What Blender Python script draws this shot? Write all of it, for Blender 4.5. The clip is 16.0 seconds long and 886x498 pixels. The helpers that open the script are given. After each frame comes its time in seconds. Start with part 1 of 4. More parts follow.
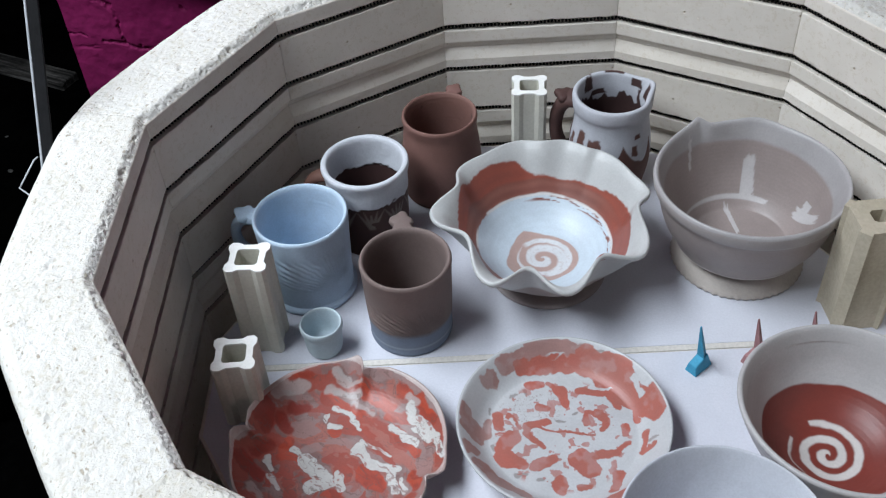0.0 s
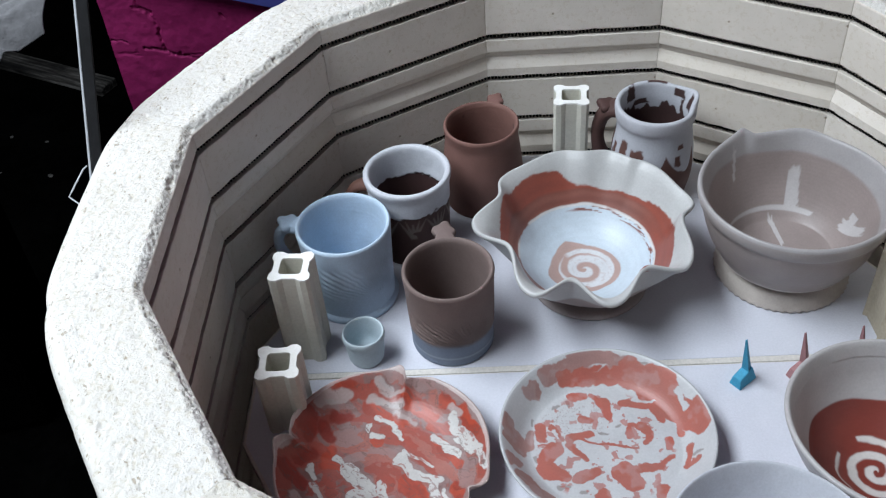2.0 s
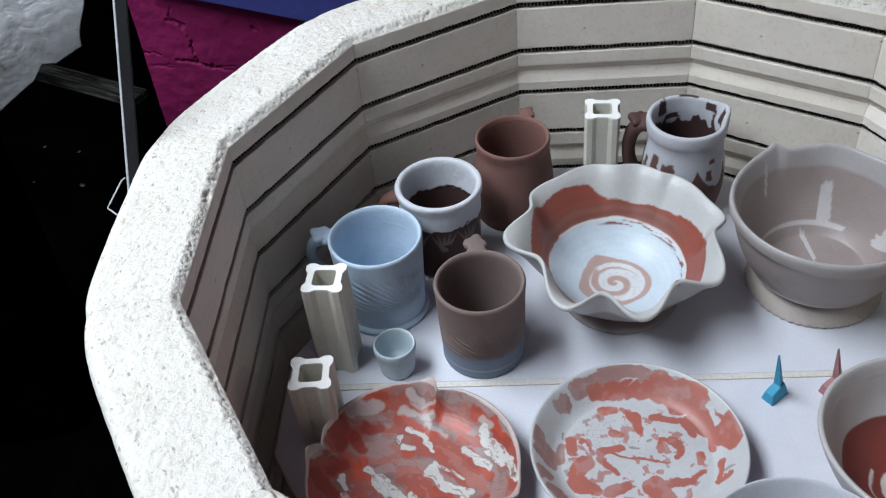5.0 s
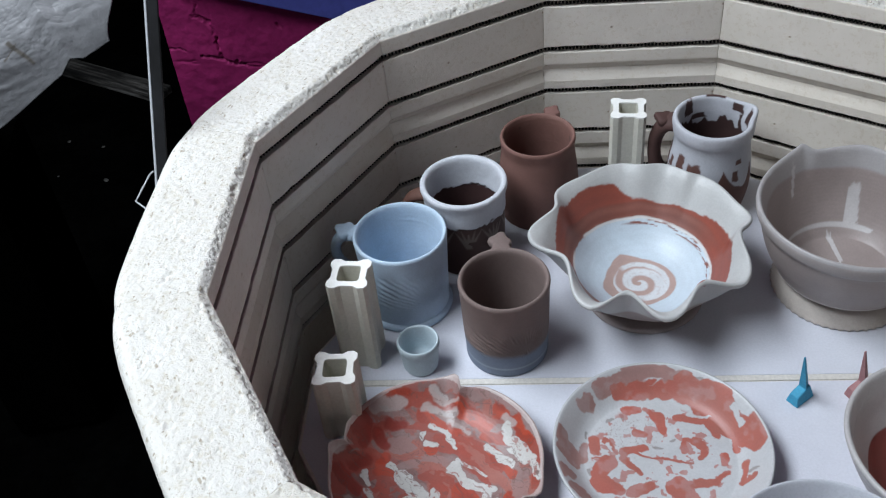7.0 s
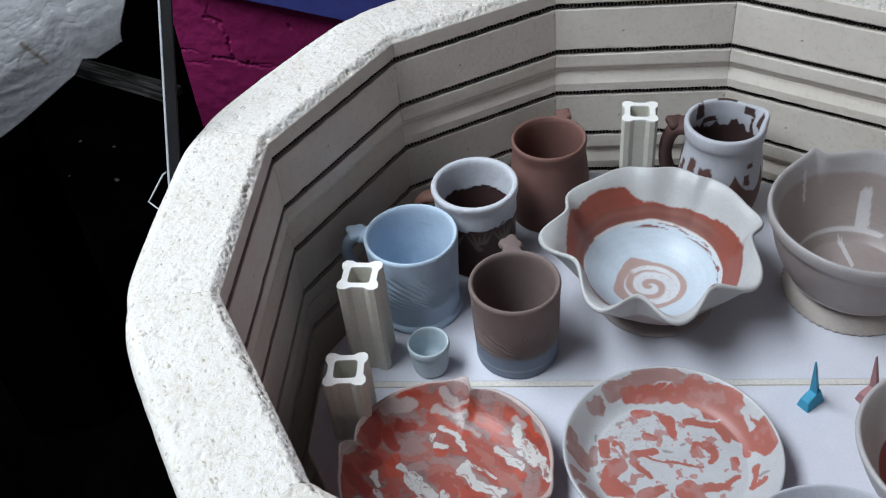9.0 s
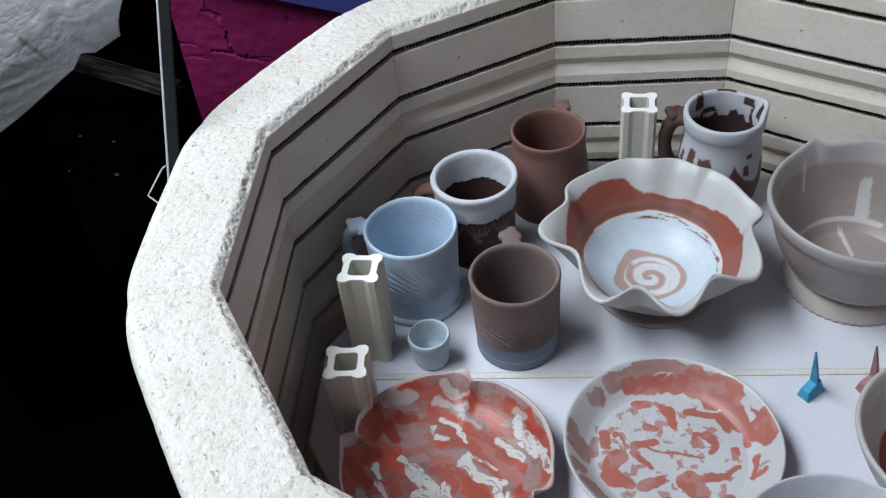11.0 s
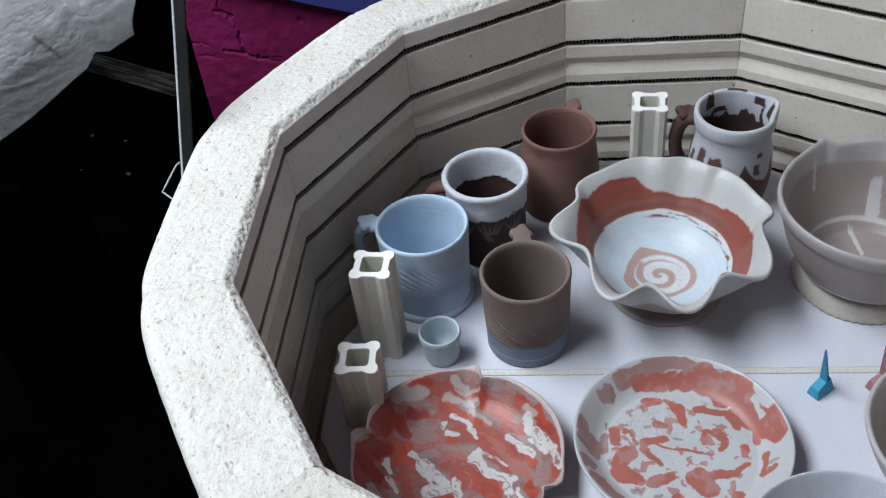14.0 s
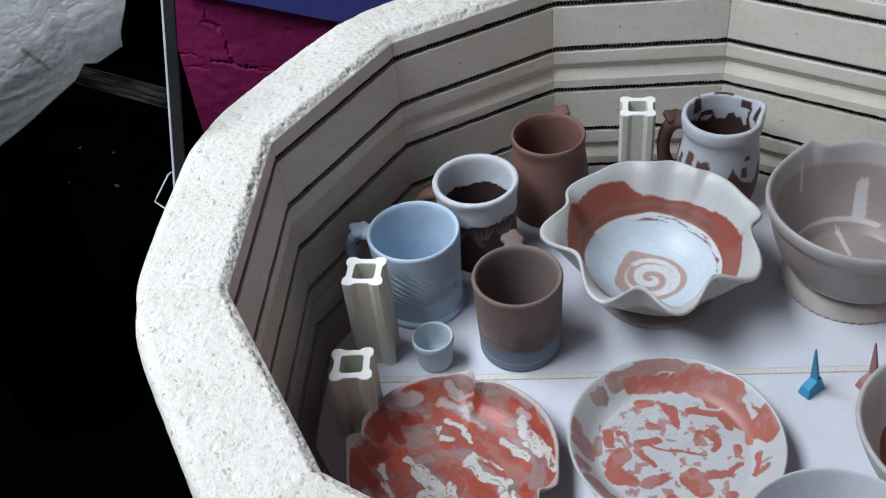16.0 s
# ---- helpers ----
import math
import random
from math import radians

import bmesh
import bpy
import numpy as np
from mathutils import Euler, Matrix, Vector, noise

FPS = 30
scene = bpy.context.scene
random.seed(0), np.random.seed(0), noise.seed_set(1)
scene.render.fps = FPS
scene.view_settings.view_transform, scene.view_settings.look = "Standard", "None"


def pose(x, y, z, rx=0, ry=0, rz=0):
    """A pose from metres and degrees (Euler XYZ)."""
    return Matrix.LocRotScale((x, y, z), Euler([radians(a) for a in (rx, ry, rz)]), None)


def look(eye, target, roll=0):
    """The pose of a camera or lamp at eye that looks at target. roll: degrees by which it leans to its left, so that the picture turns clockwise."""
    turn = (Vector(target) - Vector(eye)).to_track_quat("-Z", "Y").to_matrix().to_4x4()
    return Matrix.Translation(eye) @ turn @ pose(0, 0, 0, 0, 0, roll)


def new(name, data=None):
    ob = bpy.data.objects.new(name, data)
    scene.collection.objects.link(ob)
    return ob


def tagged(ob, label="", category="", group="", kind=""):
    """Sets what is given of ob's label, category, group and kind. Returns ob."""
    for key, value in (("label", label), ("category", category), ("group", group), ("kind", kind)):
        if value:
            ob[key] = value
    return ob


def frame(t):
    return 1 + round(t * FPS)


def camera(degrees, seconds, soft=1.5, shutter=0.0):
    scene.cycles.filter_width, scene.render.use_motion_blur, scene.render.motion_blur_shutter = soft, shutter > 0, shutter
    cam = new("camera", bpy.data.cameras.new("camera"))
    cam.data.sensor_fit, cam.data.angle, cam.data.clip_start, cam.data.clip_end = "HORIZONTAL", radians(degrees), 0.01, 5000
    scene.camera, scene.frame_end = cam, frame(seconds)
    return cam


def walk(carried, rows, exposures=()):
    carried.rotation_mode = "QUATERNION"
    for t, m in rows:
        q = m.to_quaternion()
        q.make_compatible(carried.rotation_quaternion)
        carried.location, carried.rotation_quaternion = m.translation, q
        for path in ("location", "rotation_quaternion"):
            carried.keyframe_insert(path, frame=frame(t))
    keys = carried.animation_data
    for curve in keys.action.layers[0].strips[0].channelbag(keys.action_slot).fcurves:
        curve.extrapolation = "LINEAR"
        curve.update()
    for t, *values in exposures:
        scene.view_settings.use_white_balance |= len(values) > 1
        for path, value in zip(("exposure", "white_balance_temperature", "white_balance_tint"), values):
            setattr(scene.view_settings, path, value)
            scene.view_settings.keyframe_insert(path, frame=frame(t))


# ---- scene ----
# camera: time, x, y, z, yaw, pitch, roll
PATH = [
    (0.0, -0.0910, -0.6144, 0.7234, 1.436, -43.112, -3.942),
    (0.5, -0.0964, -0.6143, 0.7256, 2.660, -43.015, -4.587),
    (1.0, -0.0999, -0.6113, 0.7246, 3.193, -43.359, -5.073),
    (1.5, -0.1037, -0.6106, 0.7264, 3.755, -42.911, -5.137),
    (2.0, -0.1039, -0.6105, 0.7281, 3.688, -42.727, -5.078),
    (2.5, -0.1073, -0.6102, 0.7295, 3.931, -42.909, -5.043),
    (3.0, -0.1065, -0.6079, 0.7300, 4.022, -42.625, -5.024),
    (3.5, -0.1059, -0.6079, 0.7324, 4.715, -42.428, -5.678),
    (4.0, -0.1077, -0.6127, 0.7344, 4.806, -41.979, -5.757),
    (6.5, -0.1161, -0.6140, 0.7327, 6.704, -41.971, -6.010),
    (7.0, -0.1178, -0.6157, 0.7330, 6.849, -41.887, -6.076),
    (7.5, -0.1151, -0.6195, 0.7346, 7.196, -41.972, -6.240),
    (8.0, -0.1177, -0.6204, 0.7338, 7.129, -41.856, -6.056),
    (8.5, -0.1219, -0.6187, 0.7326, 7.294, -42.077, -5.951),
    (9.0, -0.1206, -0.6165, 0.7348, 7.449, -41.761, -6.104),
    (11.5, -0.1193, -0.6176, 0.7337, 7.548, -42.198, -6.536),
    (12.0, -0.1182, -0.6182, 0.7330, 7.510, -42.167, -6.461),
    (12.5, -0.1180, -0.6195, 0.7352, 7.730, -42.179, -6.612),
    (13.0, -0.1204, -0.6219, 0.7352, 8.034, -42.240, -6.189),
    (13.5, -0.1197, -0.6238, 0.7349, 8.464, -41.961, -6.717),
    (14.0, -0.1217, -0.6246, 0.7350, 8.216, -41.985, -6.731),
    (14.5, -0.1207, -0.6283, 0.7366, 7.916, -41.895, -6.753),
    (15.0, -0.1238, -0.6304, 0.7373, 7.438, -41.756, -6.598),
    (15.5, -0.1252, -0.6310, 0.7360, 7.454, -41.642, -6.693),
    (16.0, -0.1247, -0.6302, 0.7368, 7.237, -41.573, -6.858),
]


def aim(x, y, z, yaw, pitch, roll):
    a, b = radians(yaw), radians(pitch)
    ahead = Vector((-math.sin(a) * math.cos(b), math.cos(a) * math.cos(b), math.sin(b)))
    eye = Vector((x, y, z))
    return look(eye, eye + ahead, roll)


cam = camera(48.5, 16.0, soft=1.2)
walk(cam, [(t, aim(*p)) for t, *p in PATH], [(0, 0.0), (3.5, 0.01), (7, -0.08), (16, -0.12)])

# ---- light ----
world = bpy.data.worlds.new("world")
scene.world = world
world.use_nodes = True
wn = world.node_tree.nodes
sky = wn.new("ShaderNodeTexSky")
sky.sky_type, sky.sun_disc = "NISHITA", False
sky.sun_elevation, sky.sun_rotation = radians(50), radians(-70)
wn["Background"].inputs["Strength"].default_value = 0.1
world.node_tree.links.new(sky.outputs["Color"], wn["Background"].inputs["Color"])

FLOOR_Z, CEIL_Z = -0.66, 1.95
SKYLIGHT = (-1.24, -0.16, 0.42, 0.85)  # centre x, y and half sizes


def lamp(name, m, sx, sy, power, colour):
    data = bpy.data.lights.new(name, "AREA")
    data.shape, data.size, data.size_y, data.energy, data.color = "RECTANGLE", sx, sy, power, colour
    ob = new(name, data)
    ob.matrix_world = m
    return ob


lamp("skylight_lamp", pose(SKYLIGHT[0], SKYLIGHT[1], CEIL_Z + 0.06), 2 * SKYLIGHT[2], 2 * SKYLIGHT[3], 94, (0.835, 0.92, 1.0))


# ---- materials ----
def nodes_of(name):
    m = bpy.data.materials.new(name)
    m.use_nodes = True
    t = m.node_tree
    return m, t.nodes, t.links, t.nodes["Principled BSDF"]


def noise_node(n, links, scale, detail=4.0, rough=0.55, vec=None):
    x = n.new("ShaderNodeTexNoise")
    x.inputs["Scale"].default_value, x.inputs["Detail"].default_value, x.inputs["Roughness"].default_value = scale, detail, rough
    if vec is not None:
        links.new(vec, x.inputs["Vector"])
    return x.outputs["Fac"]


def ramp(n, links, fac, stops):
    r = n.new("ShaderNodeValToRGB")
    el = r.color_ramp.elements
    while len(el) < len(stops):
        el.new(0.5)
    for e, (p, c) in zip(el, stops):
        e.position, e.color = p, (*c, 1)
    links.new(fac, r.inputs["Fac"])
    return r.outputs["Color"]


def mix(n, links, kind, fac, a, b):
    x = n.new("ShaderNodeMix")
    x.data_type, x.blend_type = "RGBA", kind
    for sock, v in ((x.inputs["Factor"], fac), (x.inputs["A"], a), (x.inputs["B"], b)):
        if isinstance(v, bpy.types.NodeSocket):
            links.new(v, sock)
        elif isinstance(v, tuple):
            sock.default_value = (*v, 1)
        else:
            sock.default_value = v
    return x.outputs["Result"]


def bump(n, links, height, strength, distance, chain=None):
    b = n.new("ShaderNodeBump")
    b.inputs["Strength"].default_value, b.inputs["Distance"].default_value = strength, distance
    links.new(height, b.inputs["Height"])
    if chain is not None:
        links.new(chain, b.inputs["Normal"])
    return b.outputs["Normal"]


def coords(n):
    return n.new("ShaderNodeTexCoord").outputs["Object"]


def grey(v):
    return (v, v, v)


def surface(name, base, dark, scale=30.0, fine=300.0, roughness=0.6, relief=0.0004, metallic=0.0, contrast=0.25, paint=False, coat=0.0, spec=0.5):
    """A general surface: base to dark over broad stains, fine grain in colour and relief. paint: colour from the mesh's paint layer."""
    m, n, links, b = nodes_of(name)
    v = coords(n)
    broad = noise_node(n, links, scale, 5, 0.6, v)
    grain = noise_node(n, links, fine, 3, 0.6, v)
    if paint:
        at = n.new("ShaderNodeAttribute")
        at.attribute_name = "paint"
        shade = ramp(n, links, broad, [(0.3, grey(1 - contrast)), (0.7, grey(1.0))])
        c = mix(n, links, "MULTIPLY", 1.0, at.outputs["Color"], shade)
    else:
        c = ramp(n, links, broad, [(0.3, dark), (0.7, base)])
    g = ramp(n, links, grain, [(0.35, grey(1 - contrast * 0.6)), (0.65, grey(1.0))])
    links.new(mix(n, links, "MULTIPLY", 1.0, c, g), b.inputs["Base Color"])
    b.inputs["Roughness"].default_value, b.inputs["Metallic"].default_value = roughness, metallic
    b.inputs["Coat Weight"].default_value = coat
    b.inputs["Specular IOR Level"].default_value = spec
    b.inputs["Coat Roughness"].default_value = 0.2
    links.new(bump(n, links, grain, 0.5, relief, bump(n, links, broad, 0.3, relief * 2)), b.inputs["Normal"])
    return m


def firebrick(name, base, dark, speck, coarse, relief, pits, grains=0.0):
    m, n, links, b = nodes_of(name)
    v = coords(n)
    rnd = n.new("ShaderNodeObjectInfo").outputs["Random"]
    broad = noise_node(n, links, 14, 5, 0.6, v)
    c = ramp(n, links, broad, [(0.3, dark), (0.68, base)])
    c = mix(n, links, "MULTIPLY", 1.0, c, ramp(n, links, rnd, [(0.0, (0.93, 0.92, 0.9)), (1.0, grey(1.0))]))
    grain = noise_node(n, links, coarse, 4, 0.7, v)
    c = mix(n, links, "MULTIPLY", 1.0, c, ramp(n, links, grain, [(0.37, speck), (0.465, grey(1.0))]))
    vor = n.new("ShaderNodeTexVoronoi")
    vor.inputs["Scale"].default_value = pits
    links.new(v, vor.inputs["Vector"])
    pit = ramp(n, links, vor.outputs["Distance"], [(0.05, grey(0.0)), (0.13, grey(1.0))])
    keep = ramp(n, links, noise_node(n, links, pits * 0.37, 2, 0.5, v), [(0.57, grey(1.0)), (0.61, grey(0.0))])
    holes = mix(n, links, "LIGHTEN", 1.0, pit, keep)
    c = mix(n, links, "MULTIPLY", 1.0, c, ramp(n, links, holes, [(0.0, (0.6, 0.52, 0.44)), (1.0, grey(1.0))]))
    if grains:
        for k, (size, tone) in enumerate(((grains, (0.60, 0.55, 0.48)), (grains * 1.7, (0.72, 0.68, 0.62)))):
            mp = n.new("ShaderNodeMapping")
            mp.inputs["Rotation"].default_value, mp.inputs["Scale"].default_value = (0, 0, 0.6 + 1.3 * k), (0.55, 1.0, 1.0)
            links.new(v, mp.inputs["Vector"])
            wob = noise_node(n, links, size * 1.6, 2, 0.5, v)
            chip = n.new("ShaderNodeTexVoronoi")
            chip.inputs["Scale"].default_value, chip.inputs["Randomness"].default_value = size, 1.0
            links.new(mix(n, links, "ADD", 0.006, mp.outputs["Vector"], wob), chip.inputs["Vector"])
            spot = ramp(n, links, chip.outputs["Distance"], [(0.17, grey(1.0)), (0.25, grey(0.0))])
            some = ramp(n, links, noise_node(n, links, size * 0.5, 2, 0.5, v), [(0.47, grey(0.0)), (0.53, grey(1.0))])
            spot = mix(n, links, "MULTIPLY", 1.0, spot, some)
            c = mix(n, links, "MULTIPLY", 1.0, c, ramp(n, links, spot, [(0.0, grey(1.0)), (1.0, tone)]))
    links.new(c, b.inputs["Base Color"])
    b.inputs["Roughness"].default_value = 0.95
    nn = bump(n, links, grain, 0.8, relief)
    links.new(bump(n, links, holes, 0.6, 0.0012, nn), b.inputs["Normal"])
    return m


def grained(name):
    """Dark weathered wood, its bleached streaks along x."""
    m, n, links, b = nodes_of(name)
    mp = n.new("ShaderNodeMapping")
    mp.inputs["Scale"].default_value = (5.0, 90.0, 90.0)
    links.new(coords(n), mp.inputs["Vector"])
    streak = noise_node(n, links, 1.0, 5, 0.65, mp.outputs["Vector"])
    stain = noise_node(n, links, 11, 4, 0.6, coords(n))
    c = ramp(n, links, streak, [(0.40, (0.006, 0.006, 0.006)), (0.52, (0.03, 0.028, 0.026)), (0.68, (0.11, 0.105, 0.10))])
    links.new(mix(n, links, "MULTIPLY", 1.0, c, ramp(n, links, stain, [(0.35, grey(0.25)), (0.62, grey(1.0))])), b.inputs["Base Color"])
    b.inputs["Roughness"].default_value, b.inputs["Specular IOR Level"].default_value = 0.9, 0.1
    links.new(bump(n, links, streak, 0.6, 0.003), b.inputs["Normal"])
    return m


M_BRICK = firebrick("firebrick", (0.79, 0.736, 0.672), (0.695, 0.642, 0.575), (0.92, 0.90, 0.865), 200, 0.0005, 75)
M_RIM = firebrick("rim_cement", (0.70, 0.685, 0.655), (0.63, 0.605, 0.555), (0.88, 0.85, 0.79), 190, 0.0030, 120, 170)
M_COIL = surface("element_wire", (0.012, 0.011, 0.011), (0.006, 0.006, 0.006), roughness=0.8, spec=0.2)
M_STEEL = surface("steel_jacket", (0.35, 0.35, 0.36), (0.22, 0.22, 0.22), 8, 120, 0.35, 0.0002, 1.0)
M_BAR = surface("dull_metal_bar", (0.018, 0.018, 0.02), (0.008, 0.008, 0.008), 20, 200, 0.7, 0.0003, 0.0, spec=0.1)
# Pale and non-metallic: the brace edge's glint is put into the colour.
M_PALE_METAL = surface("pale_metal", (0.55, 0.57, 0.6), (0.4, 0.42, 0.44), 20, 200, 0.4, 0.0003, 0.0)
M_WASH = surface("kiln_wash", (0.632, 0.642, 0.705), (0.552, 0.562, 0.625), 9, 420, 0.9, 0.0005, contrast=0.1)
M_SHELFEDGE = surface("bare_shelf", (0.67, 0.64, 0.60), (0.61, 0.58, 0.535), 25, 300, 0.9, 0.0006)
M_CRUMB = surface("dusty_clay_flake", (0.06, 0.058, 0.055), (0.025, 0.025, 0.024), 90, 400, 0.95, 0.0006, contrast=0.4, spec=0.1)
M_POST = surface("post_clay", (0.66, 0.645, 0.57), (0.59, 0.57, 0.49), 30, 350, 0.75, 0.0003, contrast=0.15)
M_POSTTOP = surface("post_end_wash", (0.86, 0.86, 0.84), (0.78, 0.77, 0.73), 60, 300, 0.85, 0.0005, contrast=0.1)
M_BIGPOST = surface("big_post_clay", (0.52, 0.46, 0.36), (0.40, 0.35, 0.26), 18, 260, 0.85, 0.0005, contrast=0.2)
M_MATT = surface("dry_slip", grey(1), grey(1), 35, 500, 0.75, 0.0003, contrast=0.14, paint=True)
M_GLOSS = surface("painted_slip", grey(1), grey(1), 35, 500, 0.42, 0.0002, contrast=0.12, paint=True)
M_WET = surface("wet_painted_slip", grey(1), grey(1), 35, 500, 0.42, 0.0002, contrast=0.15, paint=True)
M_CONE_BLUE = surface("blue_cone", (0.05, 0.36, 0.55), (0.04, 0.28, 0.45), 60, 400, 0.7, 0.0002)
M_CONE_PINK = surface("pink_cone", (0.40, 0.20, 0.20), (0.32, 0.15, 0.155), 60, 400, 0.7, 0.0002)
# Far below concrete's albedo: the floor's darkness is put into its colour.
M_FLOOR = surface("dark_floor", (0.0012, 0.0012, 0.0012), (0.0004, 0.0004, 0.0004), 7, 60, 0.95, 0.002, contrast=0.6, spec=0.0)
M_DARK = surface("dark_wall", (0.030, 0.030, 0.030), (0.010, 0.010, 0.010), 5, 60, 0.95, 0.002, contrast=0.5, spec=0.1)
# Unseen ceiling and walls, made pale to bounce fill light into the kiln.
M_CEIL = surface("ceiling_paint", (0.68, 0.68, 0.69), (0.60, 0.60, 0.61), 3, 60, 0.9, 0.001)
M_BOUNCE_WALL = surface("bounce_wall_paint", (0.76, 0.77, 0.78), (0.68, 0.69, 0.70), 3, 60, 0.9, 0.001)
M_PINK = surface("magenta_paint", (0.27, 0.015, 0.105), (0.20, 0.011, 0.08), 5, 90, 0.7, 0.0015, contrast=0.3, spec=0.2)
M_BLUE = surface("blue_board_paint", (0.060, 0.068, 0.27), (0.048, 0.055, 0.22), 5, 90, 0.5, 0.0005, spec=0.2)
M_WOOD = grained("weathered_timber")
M_PLASTIC = surface("plastic_sheet", grey(1), grey(1), 7, 60, 0.42, 0.003, contrast=0.25, paint=True, spec=0.3)
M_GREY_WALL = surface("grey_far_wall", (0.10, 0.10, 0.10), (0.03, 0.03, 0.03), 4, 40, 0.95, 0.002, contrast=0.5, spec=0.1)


# ---- mesh helpers ----
def mesh_of(name, verts, faces, smooth=True):
    me = bpy.data.meshes.new(name)
    me.from_pydata([tuple(v) for v in verts], [], faces)
    me.polygons.foreach_set("use_smooth", [smooth] * len(me.polygons))
    me.update()
    return me


def thing(name, label, category, m=None, group="", kind=""):
    ob = new(name)
    ob.empty_display_size = 0.05
    if m is not None:
        ob.matrix_world = m
    return tagged(ob, label, category, group, kind)


def part(name, me, material, parent, label="", m=None):
    if isinstance(me, bmesh.types.BMesh):
        bm, me = me, bpy.data.meshes.new(name)
        bm.to_mesh(me)
        bm.free()
    if not me.materials:
        me.materials.append(material)
    ob = new(name, me)
    ob.parent = parent
    if m is not None:
        ob.matrix_local = m
    return tagged(ob, label)


def solid(name, me, material, label, category, m=None, group="", kind=""):
    ob = part(name, me, material, None)
    if m is not None:
        ob.matrix_world = m
    return tagged(ob, label, category, group, kind)


def box(sx, sy, sz, bevel=0.0, segments=2):
    """A bevelled box on its base, centred in x and y."""
    bm = bmesh.new()
    bmesh.ops.create_cube(bm, size=1.0, matrix=Matrix.Translation((0, 0, sz / 2)) @ Matrix.Diagonal((sx, sy, sz, 1)))
    if bevel:
        bmesh.ops.bevel(bm, geom=bm.edges[:], offset=bevel, segments=segments, affect="EDGES", profile=0.5)
    return bm


def vnoise(p, scale, seed=0):
    """Value noise in 0..1 for an array of points."""
    q = np.asarray(p, float) * scale + 57.3 + seed * 13.7
    i = np.floor(q).astype(np.int64)
    f = q - i
    f = f * f * (3 - 2 * f)
    out = np.zeros(len(q))
    for dx in (0, 1):
        for dy in (0, 1):
            for dz in (0, 1):
                h = (i[:, 0] + dx) * 374761393 + (i[:, 1] + dy) * 668265263 + (i[:, 2] + dz) * 2147483647 + seed * 974711
                h = ((h ^ (h >> 13)) * 1274126177) & 0x7FFFFFFF
                h = ((h ^ (h >> 16)) & 0xFFFF) / 65535.0
                w = (f[:, 0] if dx else 1 - f[:, 0]) * (f[:, 1] if dy else 1 - f[:, 1]) * (f[:, 2] if dz else 1 - f[:, 2])
                out += w * h
    return out


def fnoise(p, scale, seed=0):
    return (vnoise(p, scale, seed) + 0.5 * vnoise(p, scale * 2.1, seed + 1) + 0.25 * vnoise(p, scale * 4.3, seed + 2)) / 1.75


def resample(profile, step):
    pts = [np.array(profile[0], float)]
    for a, b in zip(profile[:-1], profile[1:]):
        a, b = np.array(a, float), np.array(b, float)
        k = max(1, int(math.ceil(np.linalg.norm(b - a) / step)))
        pts += [a + (b - a) * j / k for j in range(1, k + 1)]
    return np.array(pts)


def rounded(profile, rounds=2):
    """Chaikin corner cutting of an open profile; its ends stay."""
    p = [np.array(q, float) for q in profile]
    for _ in range(rounds):
        q = [p[0]]
        for a, b in zip(p[:-1], p[1:]):
            q += [a * 0.75 + b * 0.25, a * 0.25 + b * 0.75]
        p = q + [p[-1]]
    return p


def lathe(name, outer, inner, segs, step, warp=None, colour=None):
    """A turned vessel: outer profile from the foot's middle to the lip, inner from the lip to the well's middle, as (r, z).
    warp(theta, r, z, inside) -> r, z; colour(theta, r, z, inside, points) -> rgb rows for the paint layer."""
    prof = resample(rounded(list(outer) + list(inner), 2), step)
    lip = int(np.argmax(prof[:, 1] + 0.2 * prof[:, 0]))
    n = len(prof)
    th = np.arange(segs) * 2 * np.pi / segs
    T, K = np.meshgrid(th, np.arange(n), indexing="ij")
    T, K = T.ravel(), K.ravel()
    r, z, inside = prof[K, 0].copy(), prof[K, 1].copy(), K > lip
    if warp:
        r, z = warp(T, r, z, inside)
    r = np.maximum(r, 1e-5)
    P = np.stack([r * np.cos(T), r * np.sin(T), z], 1)
    faces = []
    for a in range(segs):
        b = (a + 1) % segs
        faces += [(a * n + k, b * n + k, b * n + k + 1, a * n + k + 1) for k in range(n - 1)]
    me = mesh_of(name, P, faces)
    if colour:
        c = colour(T, r, z, inside, P)
        at = me.color_attributes.new("paint", "FLOAT_COLOR", "POINT")
        at.data.foreach_set("color", np.c_[c, np.ones(len(c))].astype(np.float32).ravel())
    bm = bmesh.new()
    bm.from_mesh(me)
    bmesh.ops.remove_doubles(bm, verts=bm.verts, dist=2e-5)
    bm.to_mesh(me)
    bm.free()
    me.polygons.foreach_set("use_smooth", [True] * len(me.polygons))
    return me


def sweep(name, path, widths, segs=12, caps=True):
    """A tube along path, widths (across, through) at each point, oval in section."""
    path = [Vector(p) for p in path]
    verts, faces = [], []
    side = Vector((0, 1, 0))
    for i, p in enumerate(path):
        d = (path[min(i + 1, len(path) - 1)] - path[max(i - 1, 0)]).normalized()
        s = (side - d * side.dot(d)).normalized()
        u = d.cross(s)
        w, h = widths[i]
        for k in range(segs):
            a = 2 * math.pi * k / segs
            verts.append(p + s * (w * math.cos(a)) + u * (h * math.sin(a)))
    for i in range(len(path) - 1):
        for k in range(segs):
            k2 = (k + 1) % segs
            faces.append((i * segs + k, i * segs + k2, (i + 1) * segs + k2, (i + 1) * segs + k))
    if caps:
        faces.append(tuple(range(segs - 1, -1, -1)))
        faces.append(tuple(range((len(path) - 1) * segs, len(path) * segs)))
    return mesh_of(name, verts, faces)


def blend(mask, a, b):
    m = np.clip(mask, 0, 1)[:, None]
    return np.asarray(a) * (1 - m) + np.asarray(b) * m


